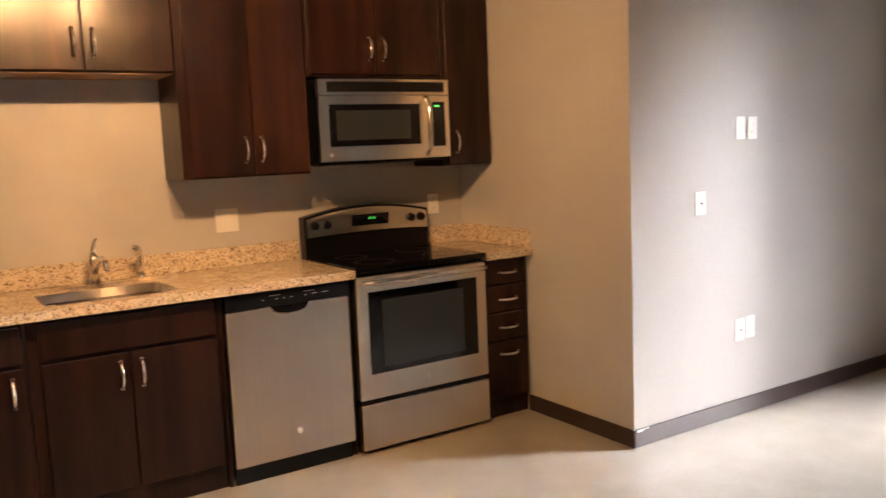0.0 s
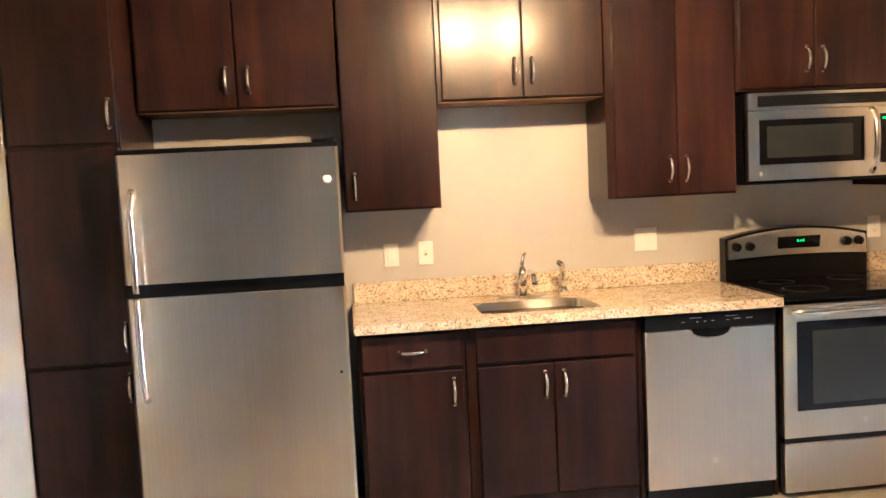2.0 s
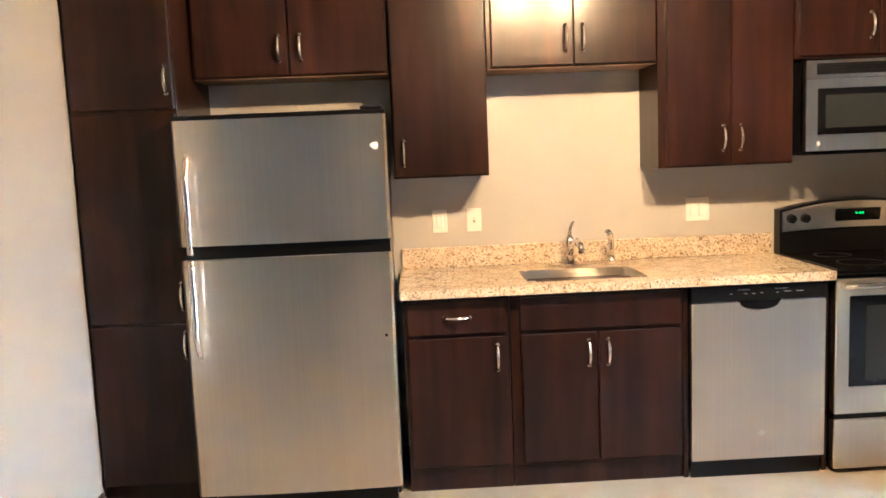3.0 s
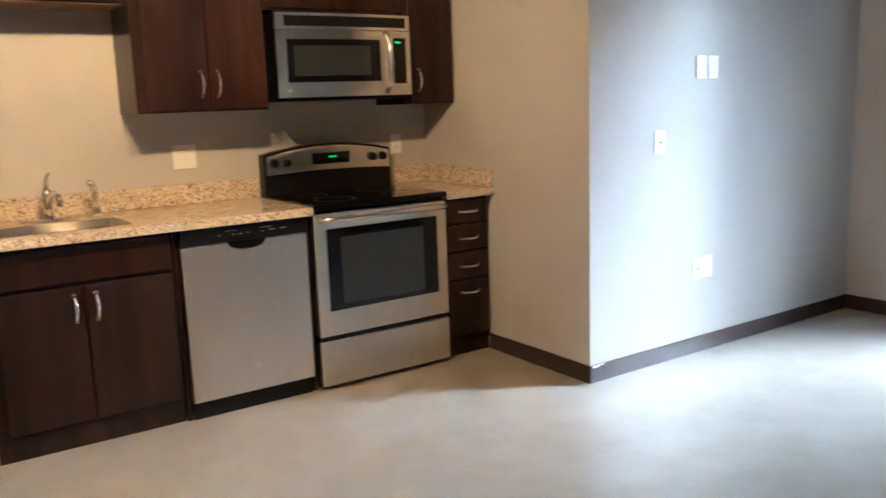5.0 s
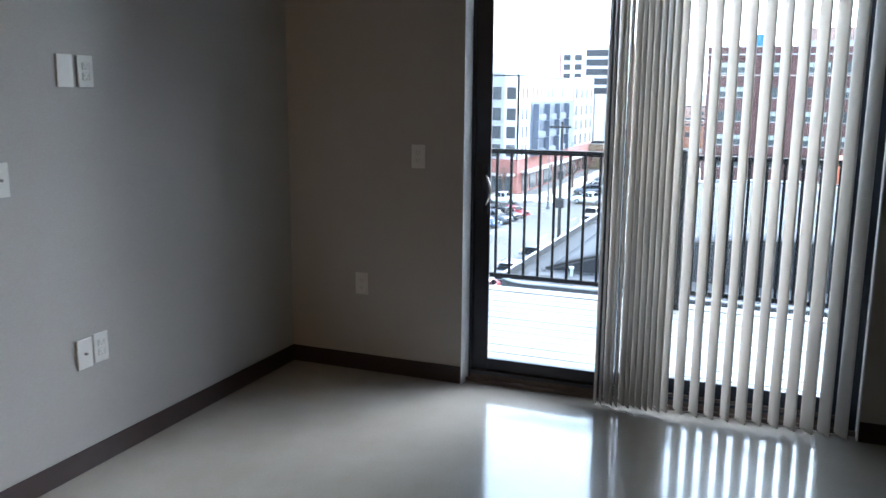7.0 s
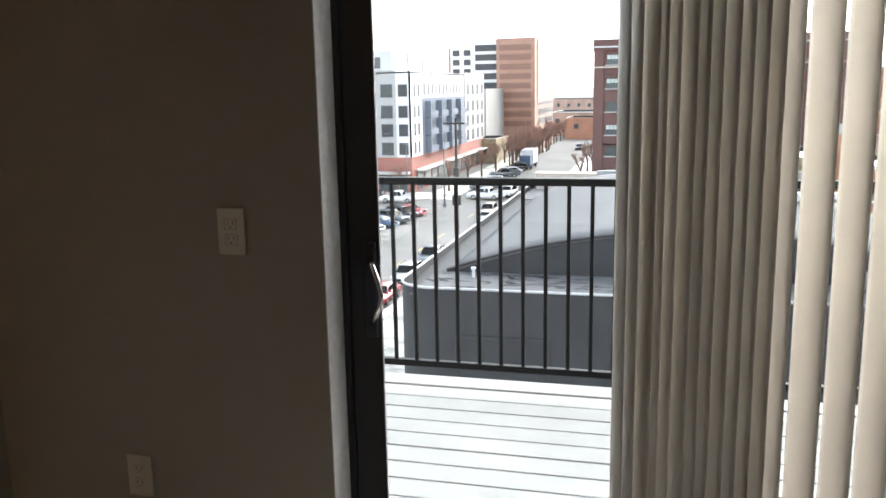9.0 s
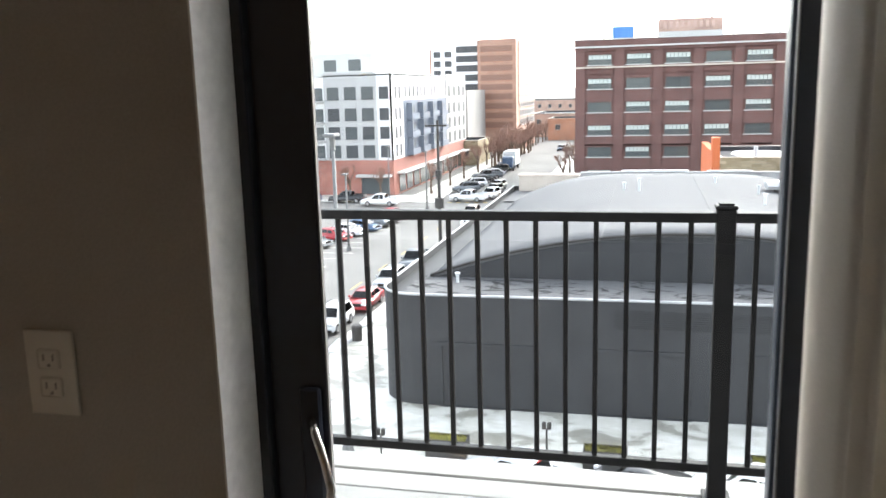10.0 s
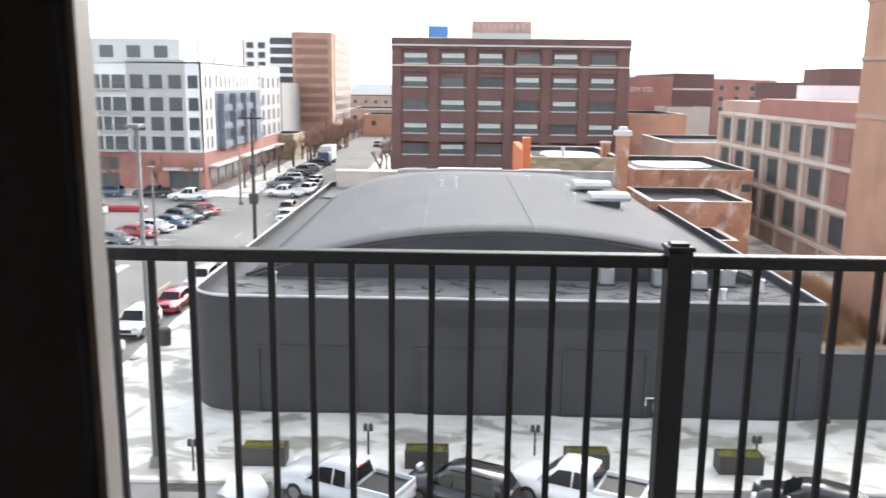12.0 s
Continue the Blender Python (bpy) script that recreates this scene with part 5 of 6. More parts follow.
# white and grey apartment block on the corner
def apartments():
    b = thing("apartment_block", (150, 60, G), "five-storey white and grey apartment block on a red brick base", "building")
    X, Y, X2, Y2 = 134.0, 37.3, 192.0, 112.0
    ZB, ZR = -9.55, 4.55
    part("base_wall", box(X, X2, Y, Y2, G, ZB), BRICK_RED, b, "red brick ground floor")
    part("core", box(X + .25, X2 - .2, Y + .25, Y2, ZB, ZR - .2), STUCCO_W, b, "white upper walls")
    rows = (1.45, -2.0, -5.05, -8.1)
    # facing panels along the long front, from the corner outward
    spans = [(37.3, 39.8, STUCCO_W, ZR), (39.8, 49.0, STUCCO_G, ZR + .3), (49.0, 55.6, None, ZR), (55.6, 60.2, STUCCO_W, ZR), (60.2, 64.0, STUCCO_L, ZR + .2), (64.0, 68.0, STUCCO_W, ZR), (68.0, 73.0, STUCCO_G, ZR), (73, 77.5, None, ZR), (77.5, 90, STUCCO_W, ZR), (90, 112, STUCCO_G, ZR)]
    for ya, yb, m, zt in spans:
        if m:
            part("front_panel", box(X, X + .26, ya, yb, ZB, zt), m, b)
        else:
            for z in rows:
                part("balcony_back", box(X + .20, X + .255, ya + .3, yb - .3, z - 1.1, z + 1.0), FAR_GLASS, b)
                bal_ = part("balcony", box(X - 1.3, X + .25, ya, yb, z - 1.35, z - 1.15), STUCCO_G, b, "projecting balcony slab")
                part("balcony_rail", boxes([(X - 1.3, X - 1.25, ya, yb, z - .25, z - .18)] + [(X - 1.3, X - 1.26, ya + k * .45, ya + k * .45 + .04, z - 1.15, z - .2) for k in range(int((yb - ya) / .45) + 1)]), POLE, bal_)
                part("mullion", boxes([(X + .15, X + .26, ya + f * (yb - ya) - .12, ya + f * (yb - ya) + .12, z - 1.1, z + 1.0) for f in (.38, .62)]), STUCCO_W, b)
    facade_windows(b, (X, 39.7), (X, 37.4), 1, rows, 1.55, 1.9, .06, glass=FAR_DIM, frame_mat=STUCCO_G, margin=1.1)
    facade_windows(b, (X, 49.0), (X, 39.8), 3, rows, 1.9, 1.9, .06, glass=FAR_GLASS, frame_mat=FAR_DIM, margin=1.6, muntins=1)
    for ya, yb, n in ((60.2, 55.6, 1), (68.0, 64.0, 1), (73.0, 68.0, 1), (90, 77.5, 3), (112, 90, 5)):
        facade_windows(b, (X, ya), (X, yb), n, rows, 1.8, 1.9, .06, glass=FAR_GLASS, frame_mat=FAR_DIM, margin=None if n > 1 else (ya - yb) / 2, muntins=1, seed=n)
    # the long side, with blue-grey loggias; flat dark panels paint their recess shade
    part("side_panel", boxes([(X, X + 7, Y, Y + .26, ZB, ZR), (X + 7, X2 - 19.3, Y, Y + .26, 0.1, ZR)]), STUCCO_W, b)
    part("side_panel", box(X + 7, X2 - 19.3, Y - .1, Y + .26, ZB, 0.1), STUCCO_B, b, "blue-grey side wall")
    part("side_panel", box(X2 - 19.3, X2, Y - .2, Y + .26, ZB, ZR + .3), STUCCO_G, b)
    facade_windows(b, (X, Y), (X + 7, Y), 2, rows, 1.0, 1.9, .06, glass=FAR_DIM, frame_mat=STUCCO_G, margin=2.3)
    facade_windows(b, (X + 7, Y), (X2 - 19.3, Y), 12, (1.6,), 0.95, 1.9, .06, glass=FAR_DIM, frame_mat=STUCCO_G)
    for k in range(4):
        xa = X + 9.6 + k * 7.5
        for z in rows[1:]:
            lg = part("loggia", box(xa, xa + 4.2, Y - .16, Y - .08, z - 1.0, z + 1.1), FAR_DIM, b, "flat dark panel painted as a loggia's shaded recess")
            part("loggia_rail", box(xa - .3, xa + 4.5, Y - 1.0, Y - .1, z - 1.3, z - .2), STUCCO_B, lg)
            part("fin", box(xa - .9, xa - .3, Y - 1.1, Y - .1, z - 1.3, z + 1.6), STUCCO_B, lg)
    facade_windows(b, (X2 - 19.3, Y - .2), (X2, Y - .2), 4, rows, 1.6, 2.0, .06, glass=FAR_DIM, frame_mat=FAR_DIM)
    part("shopfront", boxes([(X + 3 + k * 4.6, X + 6.6 + k * 4.6, Y - .1, Y - .02, G + .3, G + 3.2) for k in range(11)]), FAR_GLASS, b, "ground floor shop windows")
    part("canopy", box(X + 2, X2 - 1, Y - 1.4, Y, G + 3.5, G + 3.8), STUCCO_L, b)
    part("corner_shop", boxes([(X - .08, X - .02, 38.3, 43.0, G + .3, G + 3.0), (X - .08, X - .02, 51, 54.5, G + 3.2, G + 5.2), (X - .08, X - .02, 51, 54.5, G + .6, G + 2.6)]), FAR_GLASS, b)
    part("corner_canopy", box(X - 1.2, X, 37.6, 43.6, G + 3.2, G + 3.6), STUCCO_L, b)
    part("garage_door", box(X - .06, X, 66.5, 72.0, G + .1, G + 3.2), STUCCO_W, b, "white garage door")
    part("roof", box(X, X2, Y, Y2, ZR - .3, ZR - .1), STUCCO_L, b)
    for (xa, xb, ya, yb, zt, m) in ((X + 5, X + 14, 42.0, 57, 8.2, STUCCO_L), (X + 6, X + 13, 57, 63, 7.5, STUCCO_G), (X + 4, X + 14, 63, 75, 8.2, STUCCO_L), (X + 14.5, X + 23, 41.9, 46.5, 8.2, STUCCO_L), (X + 25, X + 33, 42.0, 45.5, 8.2, STUCCO_L), (X + 6, X + 14, 77, 100, 8.1, STUCCO_G)):
        p = part("penthouse", box(xa, xb, ya, yb, ZR - .2, zt), m, b)
        if yb - ya > 8:
            part("penthouse_window", boxes([(xa - .05, xa + .02, ya + 2 + k * 4.4, ya + 4.2 + k * 4.4, 5.2, 7.1) for k in range(int((yb - ya) / 4.6))]), FAR_GLASS, p)


apartments()


# brick and white tower further up the street
def tower():
    b = thing("office_tower", (250, 43, G), "tall orange brick and white tower up the street", "building")
    X, ZT_ = 230.0, 14.85
    part("brick_block", box(X, X + 39, 31.0, 41.55, G, ZT_), BRICK_TOWER, b)
    part("white_block", box(X + 2, X + 36, 41.55, 48.3, G, ZT_ - .2), STUCCO_W, b)
    part("white_block", box(X + 2, X + 34, 48.3, 55.0, G, ZT_ - 2.1), STUCCO_W, b)
    part("brown_edge", box(X + 1.8, X + 30, 55.0, 55.5, G, ZT_ - 2), BRICK_TOWER, b)
    for k in range(9):
        z = 12.6 - k * 2.55
        part("band_window", box(X + 1.9, X + 2.05, 41.9, 47.9, z - .95, z + .75), FAR_DIM, b)
        part("brick_band", box(X - .12, X, 31.3, 41.3, z - 1.35, z - 1.1), BRICK_ORANGE, b)
        part("brick_band_shadow", box(X - .02, X + .02, 32.0, 40.7, z - 1.05, z + .5), mat("window_brown", (0.20, 0.10, 0.07), .4) if k == 0 else bpy.data.materials["window_brown"], b)
    facade_windows(b, (X + 2, 54.9), (X + 2, 48.6), 2, [11.3 - k * 2.55 for k in range(9)], 1.9, 1.5, .05, glass=FAR_DIM, frame_mat=STUCCO_L)
    part("side_face", box(X + 4, X + 39.2, 30.8, 31.02, -2.5, ZT_ - .4), BRICK_MIX, b)
    facade_windows(b, (X + 5, 30.8), (X + 38, 30.8), 7, [12.8 - k * 2.55 for k in range(9)], 2.6, 1.7, .05, glass=FAR_DIM, frame_mat=STUCCO_W)
    part("lower_wing", box(X - 24, X, 39.6, 51, G, 1.5), STUCCO_D, b, "plain grey lower wing")


tower()


# long concrete-framed brick building with a stack
def framed():
    b = thing("framed_warehouse", (87, -50, G), "three-storey brick warehouse with a pale concrete frame", "building")
    Y, XA, XB = -37.0, 75.0, 113.5
    part("core", box(XA, XB, -60, Y - .25, G, -1.6), BRICK_MIX, b)
    part("red_parapet", box(XA, 100, -59.8, Y - .3, -1.6, 0.35), BRICK_RED, b, "red painted parapet wall")
    part("parapet", box(100, XB, -59.8, Y - .3, -1.6, -.05), BRICK_MIX, b)
    bays = 7
    for k in range(bays + 1):
        x = XA + (XB - XA) * k / bays
        part("column", box(x - .2, x + .2, Y - .26, Y + .03, G, -1.5), CONCRETE, b, "pale concrete column")
    for z in (-1.65, -5.5, -9.35, -13.2):
        part("beam", box(XA, XB, Y - .26, Y + .0, z - .2, z + .2), CONCRETE, b)
    facade_windows(b, (XB, Y - .24), (XA, Y - .24), bays, (-3.5, -7.35, -11.2), 2.5, 2.5, .08, glass=FAR_DIM, frame_mat=FAR_FRAME, muntins=2, seed=5)
    part("painted_patch", box(XA + .4, XA + 5.0, Y - .25, Y - .2, -9.1, -1.9), BRICK_RED, b, "red painted bay")
    part("stack", box(57, 63.6, -39.4, -31.4, G, 16), BRICK_ORANGE, b, "square orange brick stack")
    for z in (-.5, 3.5, 7.5, 11):
        part("stack_band", box(56.9, 63.7, -39.5, -31.3, z, z + .3), BRICK_MIX, b)
    part("rooftop_hut", box(98, 104, -47.7, -43, -.1, 1.9), STUCCO_W, b, "white rooftop hut")
    part("rooftop_hut", box(105, 113, -54, -47.2, -.1, 4.0), BRICK_DARK, b, "dark brick rooftop block")


framed()


def lettering(text, size, thick, m):
    """Words as a bmesh in the built-in font, reading along the local x axis."""
    cu = bpy.data.curves.new("letters", "FONT")
    cu.body, cu.size, cu.extrude, cu.resolution_u = text, size, thick, 3
    ob = bpy.data.objects.new("letters", cu)
    me = bpy.data.meshes.new_from_object(ob)
    bm = bmesh.new()
    bm.from_mesh(me)
    bpy.data.objects.remove(ob)
    bpy.data.curves.remove(cu)
    bpy.data.meshes.remove(me)
    return turned(bm, m)


def low_building(name, label, x0, x1, y0, y1, zt, wall, roof=DARK_ROOF, snow=(), wins=()):
    b = thing(name, ((x0 + x1) / 2, (y0 + y1) / 2, G), label, "building")
    part("wall", box(x0, x1, y0, y1, G, zt), wall, b)
    part("parapet", roof_edge(x0 - .05, x1 + .05, y0 - .05, y1 + .05, zt, .4, .6), wall, b)
    part("coping", roof_edge(x0 - .09, x1 + .09, y0 - .09, y1 + .09, zt + .6, .45, .05), CONCRETE, b)
    part("roof", box(x0 + .4, x1 - .4, y0 + .4, y1 - .4, zt, zt + .05), roof, b)
    part("parapet_lining", roof_edge(x0 + .34, x1 - .34, y0 + .34, y1 - .34, zt + .05, .05, .54), roof, b, "tarred inner face")
    for (xa, xb, ya, yb) in snow:
        bm = bmesh.new()
        ring = []
        for k in range(20):
            a = k * math.pi / 10
            g = 1 + .32 * noise.noise(Vector((math.cos(a) * 1.6 + xa, math.sin(a) * 1.6, ya)))
            c, d = math.cos(a), math.sin(a)
            q = g / max(abs(c), abs(d)) ** .6
            ring.append(bm.verts.new((min(x1 - .5, max(x0 + .5, (xa + xb) / 2 + c * q * (xb - xa) / 2)), min(y1 - .5, max(y0 + .5, (ya + yb) / 2 + d * q * (yb - ya) / 2)), zt + .04)))
        top = bmesh.ops.extrude_face_region(bm, geom=[bm.faces.new(ring)])
        for v in top["geom"]:
            if isinstance(v, bmesh.types.BMVert):
                v.co.z += .06
        bmesh.ops.recalc_face_normals(bm, faces=bm.faces)
        part("snow_patch", bm, SNOW, b, "thin snow on the roof")
    for (ya, yb, za, zb) in wins:
        part("window", box(x0 - .06, x0, ya, yb, za, zb), FAR_GLASS, b)
    return b


tan = low_building("tan_brick_house", "low tan brick house with an orange side wall", 96.5, 114, -21.2, -10.9, -7.0, BRICK_TAN, snow=((103, 113, -20.5, -13),), wins=((-21.2, -20.3, -9.8, -8.2), (-19.8, -18.9, -9.8, -8.2)))
part("side_wall", boxes([(96.2, 114, -10.9, -10.1, G, -5.8), (96.2, 98.4, -10.9, -10.1, -5.8, -4.25)]), BRICK_VIVID, tan, "bright orange painted side wall")
part("roof_pipe", turned(cyl(.25, 1.6, 10), Matrix.Translation((104, -15.5, -7.3))), FLASH, tan)
low_building("orange_brick_house", "orange brick house with a sunken flat roof", 90, 108, -33.7, -21.4, -7.6, BRICK_WORN, snow=((92, 95, -30, -25), (98, 107, -32.5, -24)), wins=((-33.6, -32.6, -9.2, -8.4),))
low_building("orange_brick_house", "lower weathered orange brick house with patched render", 79, 90, -29.9, -20.6, -9.45, BRICK_WORN, snow=((82, 85, -27, -23.5),))
low_building("orange_brick_house", "small weathered brick annex behind the warehouse", 72, 79, -26.5, -21.6, -11.8, BRICK_WORN, snow=((74, 77, -26, -24),))
ch = thing("brick_chimney", (88.5, -19.6, G), "tall square brick chimney with a pale cap", "chimney")
part("shaft", box(88.0, 89.2, -20.2, -19.0, G, -3.2, .03), BRICK_WORN, ch)
part("cap", boxes([(87.8, 89.4, -20.4, -18.8, -3.4, -2.9), (88.2, 89.0, -20.0, -19.2, -2.9, -2.5)]), FLASH, ch)
ch2 = thing("brick_chimney", (104, -20.6, G), "short orange brick chimney on the houses' roofline", "chimney")
part("shaft", box(103.5, 104.5, -21.1, -20.1, -7.6, -5.2, .03), BRICK_WORN, ch2)
part("cap", box(103.4, 104.6, -21.2, -20.0, -5.2, -5.0), CONCRETE, ch2)
solo("white_roof_hut", boxes([(113, 115, -40.1, -38.2, G, -2.5), (112.9, 115.1, -40.2, -38.1, -2.5, -2.35)]), STUCCO_W, "small white boxy hut between the brick buildings", "building")
fl = thing("flag_pole", (56, -31.05, G), "flag pole with a limp striped flag by the brick stack", "flag pole")
part("pole", turned(cyl(.07, 10.9, 10, .04), Matrix.Translation((56, -31.05, G))), POLE_LIGHT, fl)
FLAG = {"r": mat("flag_red", (.5, .05, .05), .7), "w": mat("flag_white", (.75, .75, .75), .7), "b": mat("flag_blue", (.04, .06, .22), .7)}
for k in range(9):
    bm = tube([(56, -31.13 - .09 * k, -5.2 - .10 * k), (56.05 + .05 * (k % 2), -31.16 - .085 * k, -6.2 - .08 * k), (56.0, -31.15 - .07 * k, -7.6 - .05 * k)], [.045, .06, .05], 6)
    part("flag_fold", bm, FLAG["b" if k < 2 else "r" if k % 2 else "w"], fl, smooth=True)
for name, label, x0, x1, y0, y1, zt, m in (
        ("brick_factory", "red brick factory with white painted sign letters", 190, 230, -49.9, -40.4, 3.0, BRICK_RED), ("brick_factory", "dark brown brick factory with a pale stone band", 215, 260, -66.4, -56.3, 4.3, BRICK_DARK),
        ("brick_shed", "tan brick shed beside the mill", 150, 172, -42.6, -32.5, -3.7, BRICK_ORANGE), ("brick_shed", "brown shed behind the brick houses", 125, 145, -54, -34, -7.0, BRICK_MIX),
        ("brick_factory", "far dark red factory on the skyline", 280, 320, -106, -86, 3.7, BRICK_RED), ("brick_factory", "far dark brick factory on the skyline", 150, 190, -78, -68, 2.2, BRICK_DARK),
        ("brick_shed", "low pale shed with a white roof", 178, 189, -55, -46, -3.1, CONCRETE), ("town_house", "pale low building at the end of the street", 300, 340, 20, 36, -8, BRICK_MIX), ("town_house", "orange low building by the street", 280, 300, 15, 28, -9, BRICK_ORANGE),
        ("town_house", "long pale building far down the street", 420, 470, -10, 60, -5, BRICK_MIX), ("town_house", "tan corner shop by the bare trees", 190, 205, 34, 46, -10.5, BRICK_TAN), ("town_house", "red row house far down the street", 340, 380, -6, 14, -6, BRICK_RED)):
    bl = low_building(name, label, x0, x1, y0, y1, zt, m)
    n = max(2, int((y1 - y0) / 5))
    signed = "sign letters" in label
    if not signed and "band" not in label and name != "brick_shed":
        facade_windows(bl, (x0, y1), (x0, y0), n, [z for z in (zt - 2.2, zt - 5.6, zt - 9) if z > G + 1], 1.6, 1.7, .08, glass=FAR_DIM, frame_mat=CONCRETE, seed=n)
    if signed:
        part("sign_letters", lettering("ERY CO.", 1.4, .04, pose(x0 - .06, -40.6, .55, 90, 0, -90)), LINE, bl, "white painted sign letters")
    if "stone band" in label:
        part("band", box(x0 - .1, x0, y0, y1, .9, 1.35), CONCRETE, bl, "pale stone band")
dome = bmesh.new()
bmesh.ops.create_uvsphere(dome, u_segments=24, v_segments=12, radius=1)
solo("arena_dome", turned(dome, Matrix.Translation((360, -95, 2)) @ Matrix.Diagonal((25, 30, 9, 1))), FLASH, "pale shallow dome on the skyline", "building", smooth=True)

hb = bmesh.new()
prev = None
for k in range(61):
    y = -1800 + 60 * k
    h = -8 + 14 * noise.noise(Vector((k * 0.13, 2.0, 0)))
    v = [hb.verts.new((2600, y, G)), hb.verts.new((2700, y, h)), hb.verts.new((3300, y, h + 3)), hb.verts.new((3400, y, G))]
    if prev:
        for i in range(3):
            hb.faces.new((prev[i], v[i], v[i + 1], prev[i + 1]))
    prev = v
structure("backdrop_hills", hb, HILL, "low blue-grey hills on the horizon", "hills", smooth=True)


# ---- bare trees, brush ----
def bare_tree(name, x, y, h, seed, label):
    t = thing(name, (x, y, G), label, "tree", "bare street trees")
    rnd = random.Random(seed)
    trunk, twigs = bmesh.new(), bmesh.new()

    def grow(p, d, length, r, depth):
        q = p + d * length
        midp = (p + q) / 2 + Vector((rnd.uniform(-1, 1), rnd.uniform(-1, 1), 0)) * length * 0.06
        join(trunk if depth < 2 else twigs, tube([p, midp, q], [r, r * .85, r * .65], 6 if depth < 2 else 4))
        if depth >= 4:
            return
        for _ in range(3 if depth else 4):
            nd = (d + Vector((rnd.uniform(-1, 1), rnd.uniform(-1, 1), rnd.uniform(-.15, .6))) * 0.75).normalized()
            grow(p + (q - p) * rnd.uniform(.6, 1), nd, length * rnd.uniform(.55, .78), r * .58, depth + 1)

    grow(Vector((x, y, G)), Vector((0, 0, 1)), h * .33, h * .027, 0)
    part("trunk", trunk, BARK, t)
    part("crown", twigs, TWIG, t, "reddish bare twigs")
    return t


proto = bare_tree("bare_tree", 0, 0, 8.5, 3, "bare reddish-brown winter street tree")
proto2 = bare_tree("bare_tree", 0, 0.001, 8.0, 11, "bare reddish-brown winter street tree")
proto.matrix_basis, proto2.matrix_basis = pose(186, 29.5, G), pose(196, 30.4, G)
rt = random.Random(9)
for k in range(16):
    copy_thing(proto if k % 2 else proto2, pose(202 + k * 7 + rt.uniform(-2, 2), 29 + rt.uniform(-1, 2.5), G, 0, 0, rt.uniform(0, 360)))
for k in range(8):
    copy_thing(proto if k % 2 else proto2, pose(150 + k * 11, 11.5 + rt.uniform(-1, 1), G, 0, 0, rt.uniform(0, 360)))
for k in range(18):
    copy_thing(proto if k % 2 else proto2, pose(188 + k * 2.6 + rt.uniform(-1, 1), 27.8 + rt.uniform(-.8, 2.2), G, 0, 0, rt.uniform(0, 360)) @ Matrix.Scale(rt.uniform(1.0, 1.4), 4))
for k in range(8):
    copy_thing(proto if k % 2 else proto2, pose(255 + k * 9, 14.5 + rt.uniform(-3, 1), G, 0, 0, rt.uniform(0, 360)) @ Matrix.Scale(rt.uniform(1.0, 1.3), 4))
for x, y in ((131, 44), (131.5, 51), (128.5, 38), (136, 31.5), (148, 31), (160, 31), (172, 30.5), (178, 31.8), (181, 29.2), (190, 32), (193, 29), (207, 31.8), (213, 29.4)):
    copy_thing(proto2, pose(x, y, G, 0, 0, rt.uniform(0, 360)))


def brush(x0, x1, y0, y1, n, seed):
    rnd = random.Random(seed)
    verts, faces = [], []
    for _ in range(n):
        cx, cy = rnd.uniform(x0, x1), rnd.uniform(y0, y1)
        for _ in range(14):
            a, h, l = rnd.uniform(0, 6.28), rnd.uniform(.5, 2.2), rnd.uniform(.1, .9)
            bx, by = cx + rnd.uniform(-.3, .3), cy + rnd.uniform(-.3, .3)
            tx, ty = bx + l * math.cos(a), by + l * math.sin(a)
            w = .03
            i = len(verts)
            verts += [(bx - w, by + w, G), (bx + w, by - w, G), (tx, ty, G + h)]
            faces.append((i, i + 1, i + 2))
    me = bpy.data.meshes.new("brush")
    me.from_pydata(verts, [], faces)
    me.materials.append(BRUSH)
    return tagged(new("dry_brush", me), "dry orange-brown winter brush behind the warehouse", "brush", kind="stuff")


brush(56, 76, -34, -23.5, 900, 1)
solo("earth_bank", turned(box(53, 77, -35.5, -22.8, G, G + .25, .1), Matrix()), BRUSH, "bare brown earth lot behind the warehouse", "earth")


# ---- street furniture ----
def lamp_post(x, y, top, name="street_lamp", material=POLE):
    p = thing(name, (x, y, G), "tall grey street lamp post with a boxy head", "street lamp")
    part("base", turned(cyl(.32, .5, 12, .22), Matrix.Translation((x, y, G + .14))), material, p)
    part("pole", turned(cyl(.13, top - G - .2, 14, .08), Matrix.Translation((x, y, G + .14))), material, p, smooth=True)
    part("lamp_head", boxes([(x - .55, x + .25, y - .28, y + .28, top - .1, top + .06), (x - .1, x + .1, y - .1, y + .1, top - .7, top - .1)], .03), POLE, p)
    return p


lamp_post(36.6, 10.6, -0.3)
up = thing("utility_pole", (90.1, 18.9, G), "dark utility pole with traffic signal boxes", "utility pole")
part("pole", turned(cyl(.22, 13.8, 12, .13), Matrix.Translation((90.1, 18.9, G + .1))), DARK_POLE, up)
part("signal_box", boxes([(89.8, 90.4, 18.6, 19.2, -8.0, -7.0), (89.75, 90.45, 18.45, 19.35, -11.2, -10.1)], .05), DARK_POLE, up)
part("crossarm", box(90.0, 90.2, 17.9, 20.3, -2.3, -2.1), DARK_POLE, up)
for x, y in ((128.5, 36.5), (129, 46), (118, 27.6), (86, 28.2)):
    lamp_post(x, y, G + 8.5)
